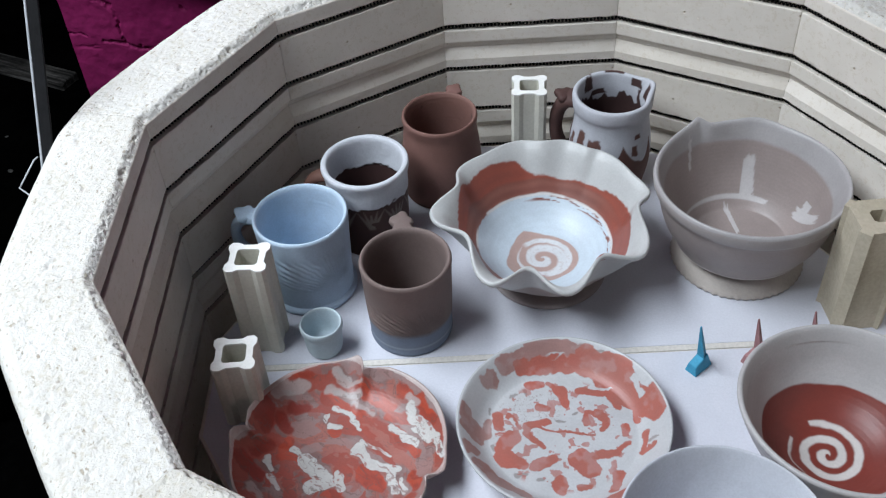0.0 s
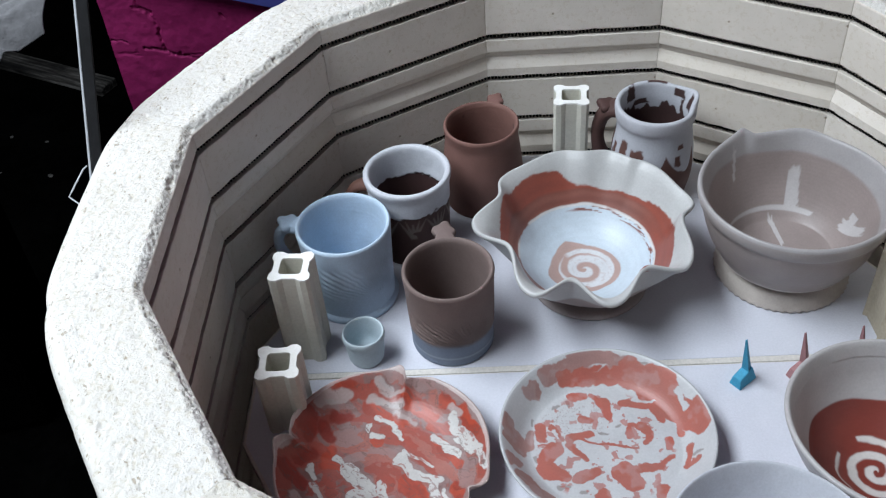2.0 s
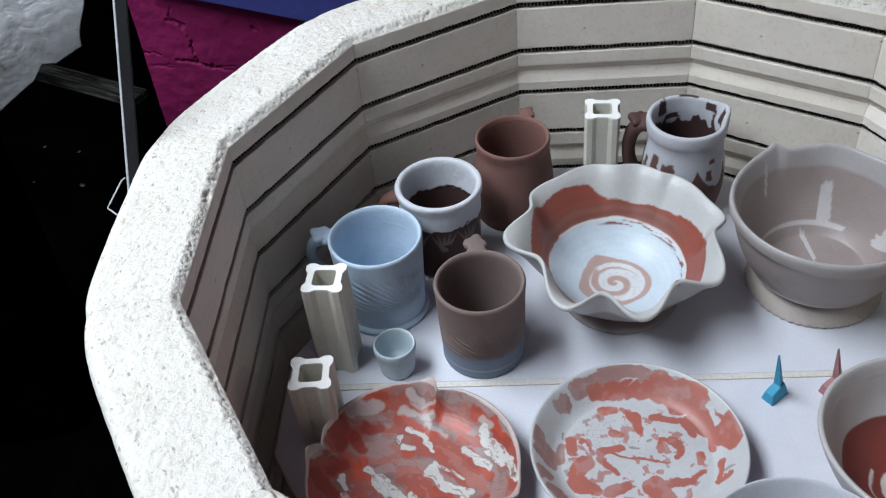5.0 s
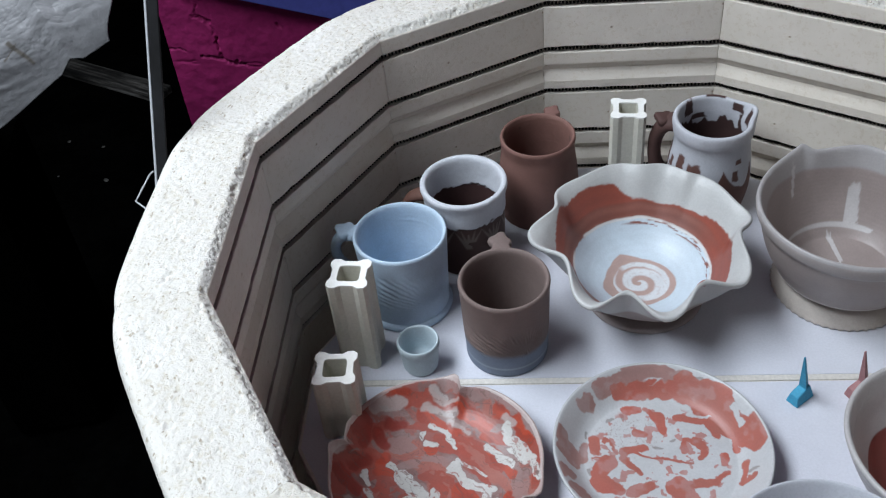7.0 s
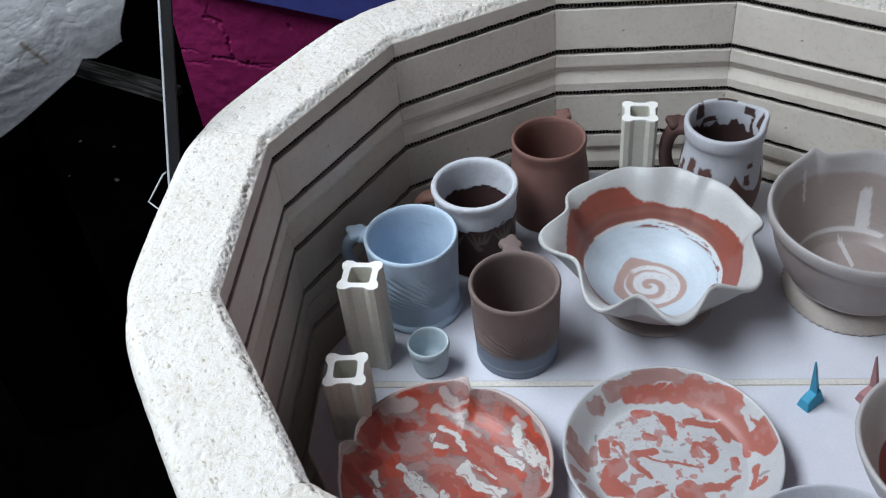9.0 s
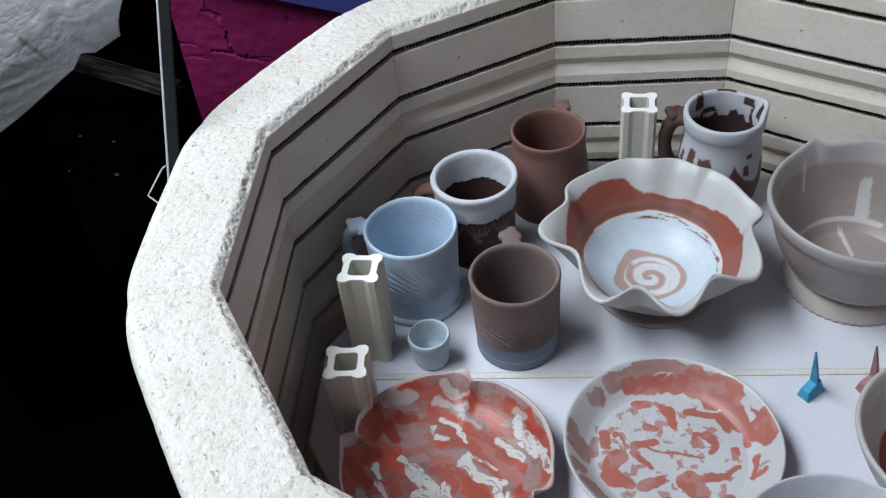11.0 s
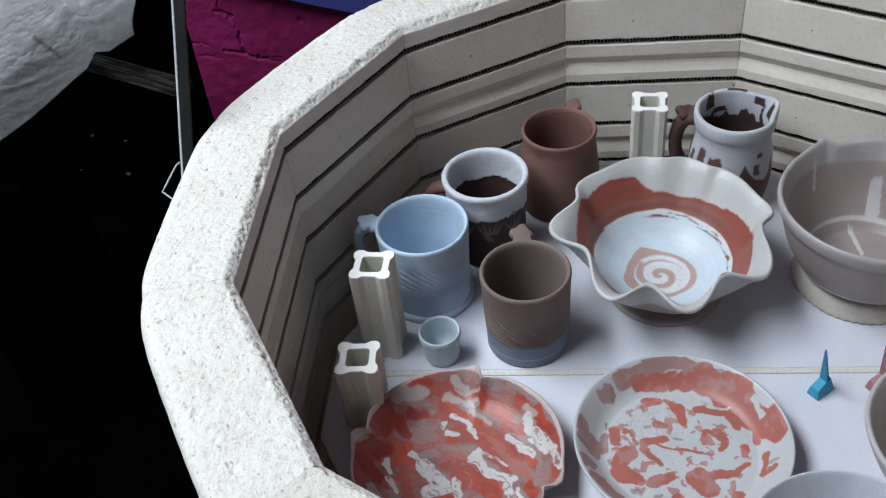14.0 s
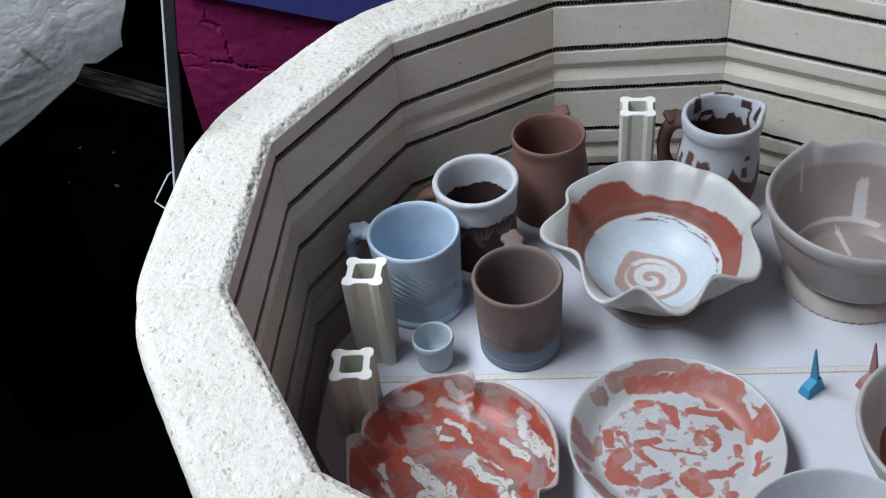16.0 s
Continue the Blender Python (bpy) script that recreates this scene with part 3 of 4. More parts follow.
def blue_mug():
    m = thing("mug", "pale blue slip-covered mug with fluted side", "mug", pose(-0.2470, 0.1150, 0, 0, 0, 168), group="mugs")
    outer, inner = mug_profiles(0.0474, 0.0435, 0.098, 0.0052, 0.0012, 0.003)
    outer[3:5] = [(0.0455, 0.0), (0.0468, 0.0025), (0.0462, 0.0055), (0.0432, 0.0075)]

    def warp(T, r, z, inside):
        d = np.where(inside, throwing(T, z, 0.0003, 0.006), feather(T, z, 0.030, 0.072, 0.6, 3.0, 0.85, 0.0009))
        return r + d * (r > 0.03), z

    def colour(T, r, z, inside, P):
        return blend(0.35 * fnoise(P, 50, 2), rgb(SLIP_BLUE, len(T)), (0.55, 0.67, 0.80))

    part("body", lathe("mug_body", outer, inner, 340, 0.0011, warp, colour), M_MATT, m)
    handle(m, 0.0458, 0.088, 0.034, 0.030, 0.0085, SLIP_BLUE, M_MATT, thick=0.005)


def white_top_mug():
    m = thing("mug", "dark brown mug with a dripping white glazed top and leaf marks", "mug", pose(-0.1860, 0.1910, 0, 0, 0, 176), group="mugs")
    outer, inner = mug_profiles(0.0449, 0.0405, 0.100, 0.005, 0.001)
    outer[-4] = (0.0420, 0.078)
    outer.insert(-3, (0.0425, 0.087))

    def glaze(T, r, z):
        Q = np.stack([r * np.cos(T), r * np.sin(T), z], 1)
        return soft(z - 0.068 - 0.014 * (fnoise(Q, 45, 6) - 0.5) - 0.005 * (vnoise(Q, 240, 9) - 0.5), 0.0016)

    def warp(T, r, z, inside):
        Q = np.stack([r * np.cos(T), r * np.sin(T), z], 1)
        coat = glaze(T, r, z) * (0.0007 + 0.0009 * fnoise(Q, 90, 8)) * (r > 0.03)
        return r + np.where(inside, -coat, coat), z

    def colour(T, r, z, inside, P):
        n = len(T)
        low = blend(0.5 * fnoise(P, 60, 3), rgb(CLAY_BROWN, n), (0.075, 0.032, 0.03))
        a = ((T / (2 * np.pi) * 9) % 1.0) - 0.5
        zz = (z - 0.040) / 0.026
        leaf = np.zeros(n)
        for k in (-2, -1, 0, 1, 2):
            leaf = np.maximum(leaf, soft(0.11 * (1 - zz) - np.abs(a - 0.26 * k * zz), 0.05) * soft(zz, 0.1) * soft(1 - zz, 0.1))
        low = blend(0.75 * leaf * ~inside * (vnoise(P, 130, 5) > 0.25), low, (0.23, 0.19, 0.16))
        low = blend(0.75 * inside, low, (0.045, 0.018, 0.018))
        return blend(glaze(T, r, z), low, SLIP_WHITE)

    part("body", lathe("mug_body", outer, inner, 220, 0.0010, warp, colour), M_MATT, m)
    handle(m, 0.042, 0.082, 0.03, 0.026, 0.0085, (0.15, 0.068, 0.05), M_MATT, tab=False, thick=0.005)


def red_mug():
    m = thing("mug", "unglazed reddish-brown clay mug with a rolled rim", "mug", pose(-0.1070, 0.2640, 0, 0, 0, 70), group="mugs")
    outer, inner = mug_profiles(0.0415, 0.0440, 0.103, 0.0052, 0.0, 0.003)
    outer[6:8] = [(0.0455, 0.040), (0.0412, 0.078), (0.0398, 0.088)]

    def warp(T, r, z, inside):
        return r + np.where(inside, throwing(T, z, 0.0003, 0.005), throwing(T, z, 0.0001)) * (r > 0.03), z

    def colour(T, r, z, inside, P):
        c = blend(0.6 * fnoise(P, 45, 2), rgb(CLAY_RED, len(T)), (0.18, 0.085, 0.065))
        return blend(0.8 * soft(vnoise(P, 130, 4) - 0.83, 0.1) * inside, c, (0.07, 0.04, 0.035))

    part("body", lathe("mug_body", outer, inner, 160, 0.0013, warp, colour), M_MATT, m)
    handle(m, 0.0405, 0.096, 0.035, 0.022, 0.0075, CLAY_RED, M_MATT, size=0.85)


def jug():
    m = thing("jug", "brown clay jug with white slip running down in drips", "jug", pose(0.0810, 0.2670, 0, 0, 0, 165))
    R, h = 0.0432, 0.116
    outer = [(0, 0.003), (0.034, 0.003), (0.036, 0), (0.040, 0), (0.0405, 0.006), (0.0455, 0.030), (0.0450, 0.060), (0.0405, 0.085), (0.0408, 0.096), (0.0432, 0.101), (0.0440, 0.108), (R + 0.0003, h - 0.001), (R - 0.0025, h + 0.0005)]
    inner = [(R - 0.0055, h - 0.001), (0.0365, 0.108), (0.0355, 0.095), (0.0385, 0.070), (0.0390, 0.030), (0.034, 0.010), (0.0, 0.008)]
    spout = radians(-148)

    def warp(T, r, z, inside):
        d = (T - spout + np.pi) % (2 * np.pi) - np.pi
        lift = np.clip((z - 0.085) / 0.03, 0, 1) ** 2 * (r > 0.02)
        return r + lift * (0.006 * np.exp(-((d / 0.28) ** 2)) - 0.002 * np.exp(-(((np.abs(d) - 0.62) / 0.3) ** 2))), z + lift * 0.0008 * np.exp(-((d / 0.4) ** 2))

    def colour(T, r, z, inside, P):
        n = len(T)
        Q = np.stack([np.cos(T), np.sin(T), np.zeros(n)], 1)
        deg = (np.degrees(T) + 165 + 180) % 360 - 180
        runs = np.abs(np.sin(np.radians(deg * 4.2) + 1.2 * np.sin(np.radians(deg * 2)))) ** 0.7

        def gap(at, zc, half, tall):
            d = np.abs((deg - at + 180) % 360 - 180) / half
            return soft(1 - np.maximum(d + 0.12 * (z - zc) / tall, np.abs(z - zc) / tall) + 0.9 * (fnoise(P, 150, 3) - 0.5), 0.2)

        bare = np.exp(-((((deg + 48 + 180) % 360 - 180) / 34) ** 2))
        edge = 0.068 + 0.010 * bare - 0.030 * runs + 0.01 * (fnoise(Q, 4.2, 5) - 0.5)
        white = soft(z - np.where(inside, 0.090 + 0.026 * (fnoise(Q, 2.7, 12) - 0.5) + 0.014 * (vnoise(Q, 9, 14) - 0.5), edge), 0.0014)
        marks = np.maximum.reduce([gap(-147, 0.071, 7, 0.011), gap(-124, 0.066, 11, 0.012), gap(-168, 0.064, 4, 0.008), gap(-62, 0.064, 5, 0.006), gap(-56, 0.080, 6, 0.003), gap(170, 0.070, 8, 0.014)])
        patches = np.maximum.reduce([gap(128, 0.107, 9, 0.008), gap(108, 0.094, 14, 0.0035), gap(38, 0.110, 10, 0.005), gap(30, 0.096, 3, 0.008), gap(10, 0.106, 8, 0.008), gap(80, 0.1165, 16, 0.0015)])
        white = white * (1 - np.where(inside | (z > 0.113), patches, marks))
        # Bare clay inside is painted darker, the mouth's shade put into the colour.
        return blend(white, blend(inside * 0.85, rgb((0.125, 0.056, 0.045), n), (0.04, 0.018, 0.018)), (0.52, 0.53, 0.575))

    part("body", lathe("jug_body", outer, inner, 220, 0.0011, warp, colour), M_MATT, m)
    handle(m, 0.0400, 0.104, 0.030, 0.024, 0.013, (0.075, 0.034, 0.029), M_MATT, thick=0.0072)


def little_cup():
    m = thing("cup", "tiny pale blue-white slip-covered cup", "cup", pose(-0.2285, 0.0255, 0))
    outer = [(0, 0.002), (0.012, 0.002), (0.0145, 0.0), (0.0170, 0.002), (0.0180, 0.010), (0.0188, 0.020), (0.0190, 0.026), (0.0206, 0.030), (0.0208, 0.035), (0.0196, 0.0375)]
    inner = [(0.018, 0.0365), (0.0170, 0.031), (0.0160, 0.012), (0.011, 0.006), (0, 0.005)]
    me = lathe("cup_body", outer, inner, 96, 0.0012, None, lambda T, r, z, i, P: blend(0.4 * fnoise(P, 90, 3), rgb((0.47, 0.56, 0.61), len(T)), (0.54, 0.61, 0.65)))
    part("body", me, M_MATT, m)


grey_mug()
blue_mug()
white_top_mug()
red_mug()
jug()
little_cup()

# ---- bowls ----
PALE, PALE_BLUE = (0.53, 0.535, 0.53), (0.58, 0.67, 0.745)


def ruffled_bowl():
    m = thing("bowl", "wavy-rimmed grey bowl with red band and pale spiral centre", "bowl", pose(-0.0045, 0.1185, 0), group="bowls")
    outer = [(0, 0.0085), (0.036, 0.0085), (0.040, 0.0065), (0.045, 0.0065), (0.0445, 0.010), (0.046, 0.013), (0.066, 0.027), (0.085, 0.050), (0.099, 0.072), (0.1088, 0.0805), (0.1098, 0.0838), (0.1078, 0.0862)]
    inner = [(0.1050, 0.0858), (0.0955, 0.078), (0.082, 0.056), (0.064, 0.034), (0.048, 0.021), (0.025, 0.0135), (0, 0.012)]

    def warp(T, r, z, inside):
        w = np.clip((r - 0.060) / 0.046, 0, 1) ** 1.7
        deg = (np.degrees(T) + 124) % 360
        at = (0, 17, 39, 65, 88, 119, 136, 152, 176, 184, 197, 211, 224, 246, 264, 281, 300, 329, 360)
        fold = (1.0, -1.05, 1.0, -1.0, 0.85, -0.85, 0.55, 0.1, 0.35, -0.1, 0.35, -0.2, 0.3, -0.1, 0.15, -0.9, 0.95, -1.1, 1.0)
        k = np.clip(np.searchsorted(at, deg, side="right") - 1, 0, len(at) - 2)
        a, f = np.array(at), np.array(fold)
        q = (deg - a[k]) / (a[k + 1] - a[k])
        wave = f[k] + (f[k + 1] - f[k]) * (0.5 - 0.5 * np.cos(np.pi * q))
        return (r + w * (0.0112 * wave - 0.0062 + 0.0042 * np.sin(T) - 0.0022 * np.cos(T)),
                z + w * (-0.0048 * wave - 0.0006 + 0.0042 * np.sin(T) + 0.0006 * np.sin(11 * T)))

    def colour(T, r, z, inside, P):
        n = len(T)
        deg = (np.degrees(T) + 36) % 360
        top = np.interp(deg, (0, 27, 48, 79, 104, 129, 137, 141, 154, 172, 192, 217, 290, 360), (0.088, 0.0835, 0.0865, 0.0825, 0.0805, 0.0815, 0.0875, 0.0925, 0.0920, 0.0935, 0.0895, 0.0865, 0.084, 0.088))
        rr = np.hypot(P[:, 0] + 0.0010, P[:, 1] - 0.0015)
        band = soft(top + 0.0018 * (fnoise(P, 60, 2) - 0.5) + 0.0012 * (vnoise(P, 420, 4) - 0.5) - rr, 0.0009)
        c = blend(0.5 * fnoise(P, 30, 33), rgb(PALE, n), (0.49, 0.495, 0.485))
        lines = 0.5 + 0.5 * np.sin(rr * 900 + 3 * fnoise(P, 20, 7))
        c = blend(band, c, blend(0.6 * fnoise(P, 45, 21) + 0.3 * lines, rgb((0.33, 0.078, 0.05), n), (0.235, 0.066, 0.048)))
        under = soft(0.0795 + 0.003 * (fnoise(P, 35, 6) - 0.5) - rr, 0.002) * soft(np.cos(T - radians(125)) + 0.15, 0.5)
        c = blend(band * under * 0.85, c, blend(lines, rgb((0.20, 0.075, 0.058), n), (0.26, 0.105, 0.08)))
        drag = fnoise(np.stack([T * 0.022, rr * 3.0, 0 * T], 1), 190, 9)
        edge = 0.0676 - 0.0018 * np.cos(T + 1.2) + 0.0022 * (fnoise(P, 55, 8) - 0.5)
        core = soft(edge + 0.0012 * (vnoise(P, 300, 5) - 0.5) - rr, 0.0008)
        c = blend(core, c, blend(0.4 * fnoise(P, 26, 12) + 0.2 * lines, rgb(PALE_BLUE, n), (0.50, 0.58, 0.64)))
        dry = soft(0.0024 - np.abs(rr - edge + 0.0015), 0.001) * soft(np.cos(T - 0.75) - 0.55, 0.2)
        c = blend(dry * soft(drag - 0.50, 0.03), c, (0.22, 0.07, 0.05))
        c = blend(soft(0.0009 - np.abs(rr - edge - 0.0004), 0.0008) * soft(fnoise(P, 40, 18) - 0.42, 0.06), c, (0.68, 0.67, 0.66))
        x, y = P[:, 0] + 0.0025, P[:, 1] - 0.003
        ang = np.degrees(np.arctan2(P[:, 1], P[:, 0])) % 360
        reach = np.interp(ang, (0, 20, 48, 84, 104, 116, 128, 140, 168, 194, 230, 300, 360), (0.0345, 0.0345, 0.0340, 0.0350, 0.0400, 0.0440, 0.0420, 0.0395, 0.0375, 0.0415, 0.036, 0.030, 0.0345))
        blob = soft(reach + 0.0015 * (fnoise(P, 90, 14) - 0.5) - np.hypot(P[:, 0], P[:, 1]), 0.0009)
        c = blend(blob, c, blend(0.5 * fnoise(P, 60, 15), rgb((0.45, 0.32, 0.285), n), (0.40, 0.27, 0.235)))
        wx, wy = x + 0.003 * (fnoise(P, 90, 17) - 0.5), y * 1.05 + 0.003 * (fnoise(P, 90, 19) - 0.5)
        bristle = soft(drag - 0.36, 0.05)
        arm = np.maximum(spiral(wx, wy, 0.0172, 0.56, 0.002, 0.0265, 0.30, -1), soft(0.0028 - np.abs(np.hypot(wx - 0.001, wy) - 0.0265), 0.001) * soft(np.cos(T - 0.35) + 0.35, 0.2))
        c = blend(arm * (0.72 + 0.28 * bristle), c, (0.63, 0.65, 0.67))
        out = blend(soft(z - 0.05 + 0.006 * np.sin(5 * T), 0.004), rgb((0.33, 0.26, 0.24), n), PALE)
        out = blend(soft(0.014 - z, 0.003), out, (0.36, 0.30, 0.28))
        return np.where(inside[:, None] | (z > 0.078)[:, None], c, out)

    part("body", lathe("bowl_body", outer, inner, 320, 0.0011, warp, colour), M_GLOSS, m)
    disc = [(0, 0.0), (0.057, 0.0), (0.0602, 0.0008), (0.0608, 0.0025), (0.0590, 0.0050), (0.052, 0.0064), (0.049, 0.0068)]
    me = lathe("stand_disc", disc, [(0.03, 0.0068), (0, 0.0068)], 128, 0.002, None, lambda T, r, z, i, P: rgb((0.36, 0.31, 0.30), len(T)))
    part("stand_disc", me, M_MATT, m, "dull bisque disc under the foot", pose(0.002, 0.002, 0))


def big_bowl():
    m = thing("bowl", "large pinkish-grey bowl with a pulled lip on a pale disc", "bowl", pose(0.1955, 0.1260, 0), group="bowls")
    outer = [(0, 0.0125), (0.044, 0.0125), (0.048, 0.0118), (0.0495, 0.014), (0.055, 0.0215), (0.0655, 0.0280), (0.0672, 0.0298), (0.0668, 0.0320), (0.079, 0.050), (0.088, 0.072), (0.0922, 0.0892), (0.0958, 0.0925), (0.0975, 0.101), (0.0965, 0.106), (0.0945, 0.1075)]
    inner = [(0.0915, 0.1055), (0.0890, 0.098), (0.0855, 0.086), (0.0750, 0.060), (0.0615, 0.036), (0.050, 0.0225), (0.047, 0.0215), (0, 0.020)]
    lip = radians(111)

    def warp(T, r, z, inside):
        d = (T - lip + np.pi) % (2 * np.pi) - np.pi
        w = np.clip((z - 0.07) / 0.037, 0, 1) ** 1.6
        spike = np.where(d > 0, np.exp(-d / 0.22), np.exp(-((d / 0.085) ** 2)))
        back = 0.004 * np.exp(-(((T - radians(72)) / 0.25) ** 2))
        slim = 1 - 0.040 * np.clip((z - 0.035) / 0.05, 0, 1)
        return r * slim + w * (0.0075 * spike + back + 0.0012 * np.cos(2 * T)), z + w * (0.006 * spike + back * 0.6)

    def colour(T, r, z, inside, P):
        n = len(T)
        clay = blend(0.5 * fnoise(P, 30, 2), rgb((0.34, 0.282, 0.265), n), (0.305, 0.252, 0.24))
        edge = 0.083 + 0.0055 * np.sin(T - 0.25) + 0.004 * (fnoise(np.stack([np.cos(T), np.sin(T), 0 * T], 1), 2.6, 4) - 0.5)
        c = blend(soft(z - edge, 0.004), clay, (0.41, 0.39, 0.393))
        x, y = P[:, 0], P[:, 1]

        def stroke(cx, cy, lx, ly, turn):
            a, b = math.cos(turn), math.sin(turn)
            u, v = (x - cx) * a + (y - cy) * b, -(x - cx) * b + (y - cy) * a
            ragged = 0.5 * (vnoise(np.stack([v, u * 0.15, 0 * u], 1), 900, 7) - 0.5)
            return soft(1 - np.maximum(np.abs(u / lx) + ragged, np.abs(v / ly) + 0.12 * u / lx), 0.12)

        marks = np.maximum.reduce([stroke(0.0205, 0.0645, 0.0095, 0.0062, 1.45), stroke(0.0645, 0.004, 0.016, 0.0030, -1.25), stroke(0.0665, 0.012, 0.005, 0.0030, -1.3),
                                   stroke(-0.0435, 0.0690, 0.006, 0.0016, -1.5), stroke(0.030, 0.049, 0.009, 0.0016, -0.55), stroke(0.0, 0.032, 0.020, 0.0024, -1.45)])
        arc = soft(0.0007 + 0.0011 * np.clip(np.cos(T - 1.0), 0, 1) - np.abs(np.hypot(x, y) - 0.0578), 0.001) * soft(np.sin(T - 0.72) - 0.2, 0.15)
        turned = 0.5 + 0.5 * np.sin(z * 1500 + 4 * fnoise(P, 18, 9))
        c = blend(0.12 * turned * (z < edge), c, (0.25, 0.20, 0.185))
        c = blend(np.maximum(marks * inside, arc * inside) * 0.8, c, (0.60, 0.58, 0.58))
        o = blend(soft(z - 0.090, 0.004), rgb((0.32, 0.272, 0.257), n), (0.365, 0.33, 0.32))
        o = blend(soft(0.0012 - np.abs(z - 0.0295), 0.001), o, (0.5, 0.46, 0.44))
        return np.where((inside | (z > 0.104))[:, None], c, o)

    part("body", lathe("bowl_body", outer, inner, 280, 0.0012, warp, colour), M_GLOSS, m)
    cookie = [(0, 0.0), (0.063, 0.0), (0.0668, 0.0008), (0.0674, 0.003), (0.0650, 0.007), (0.0600, 0.0145), (0.0555, 0.0182), (0.051, 0.0188)]

    def notch(T, r, z, inside):
        return r + 0.0007 * np.sin(52 * T) * np.clip((0.006 - z) / 0.004, 0, 1) * (r > 0.064), z

    me = lathe("stand_disc", cookie, [(0.048, 0.012), (0, 0.012)], 256, 0.002, notch, lambda T, r, z, i, P: blend(0.5 * fnoise(P, 40, 3), rgb((0.47, 0.42, 0.38), len(T)), (0.40, 0.35, 0.31)))
    part("stand_disc", me, M_MATT, m, "pale bisque disc with a notched edge")


def spiral_bowl():
    m = thing("bowl", "pale grey bowl with a red centre and white spiral", "bowl", pose(0.2120, -0.1340, 0), group="bowls")
    outer = [(0, 0.003), (0.033, 0.003), (0.036, 0), (0.040, 0), (0.041, 0.006), (0.056, 0.020), (0.073, 0.045), (0.083, 0.066), (0.0880, 0.0775), (0.0888, 0.0805), (0.0872, 0.0828)]
    inner = [(0.0840, 0.0822), (0.0782, 0.070), (0.069, 0.047), (0.054, 0.026), (0.036, 0.014), (0.018, 0.0095), (0, 0.0085)]

    def colour(T, r, z, inside, P):
        n = len(T)
        pale = blend(0.4 * fnoise(P, 30, 3), rgb((0.47, 0.455, 0.455), n), (0.42, 0.405, 0.405))
        red = soft(0.0580 + 0.0035 * (fnoise(P, 30, 5) - 0.5) + 0.002 * np.cos(2 * T) - np.hypot(P[:, 0], P[:, 1] - 0.0035), 0.001)
        c = blend(red, pale, blend(fnoise(P, 50, 7), rgb((0.215, 0.038, 0.026), n), (0.165, 0.030, 0.022)))
        wx, wy = P[:, 0] + 0.006 * (fnoise(P, 60, 4) - 0.5) + 0.0012, P[:, 1] + 0.006 * (fnoise(P, 60, 6) - 0.5) - 0.0015
        arm = spiral(wx, wy, 0.0142, 0.55 - 0.16 * np.clip((r - 0.020) / 0.012, 0, 1), 0.002, 0.0335, 0.6, 1) * (1 - soft(0.35 - np.abs(T - 2.2), 0.05) * soft(r - 0.027, 0.001))
        c = blend(arm, c, (0.58, 0.55, 0.53))
        return np.where(inside[:, None], c, pale)

    part("body", lathe("bowl_body", outer, inner, 300, 0.0009, lambda T, r, z, i: (r * (1 - 0.022 * np.clip(z / 0.08, 0, 1)) + 0.0004 * np.sin(3 * T) * (z > 0.07), z), colour), M_GLOSS, m)


def plain_bowl():
    m = thing("bowl", "plain pale blue-grey bowl with a smooth rim", "bowl", pose(0.0850, -0.2510, 0), group="bowls")
    outer = [(0, 0.003), (0.030, 0.003), (0.033, 0), (0.037, 0), (0.038, 0.006), (0.050, 0.022), (0.063, 0.052), (0.072, 0.080), (0.0765, 0.092), (0.0755, 0.0955)]
    inner = [(0.0735, 0.0950), (0.068, 0.080), (0.059, 0.052), (0.045, 0.026), (0.028, 0.012), (0, 0.009)]
    me = lathe("bowl_body", outer, inner, 180, 0.0014, None, lambda T, r, z, i, P: blend(0.4 * fnoise(P, 30, 3), rgb((0.56, 0.58, 0.635), len(T)), (0.51, 0.53, 0.585)))
    part("body", me, M_MATT, m)


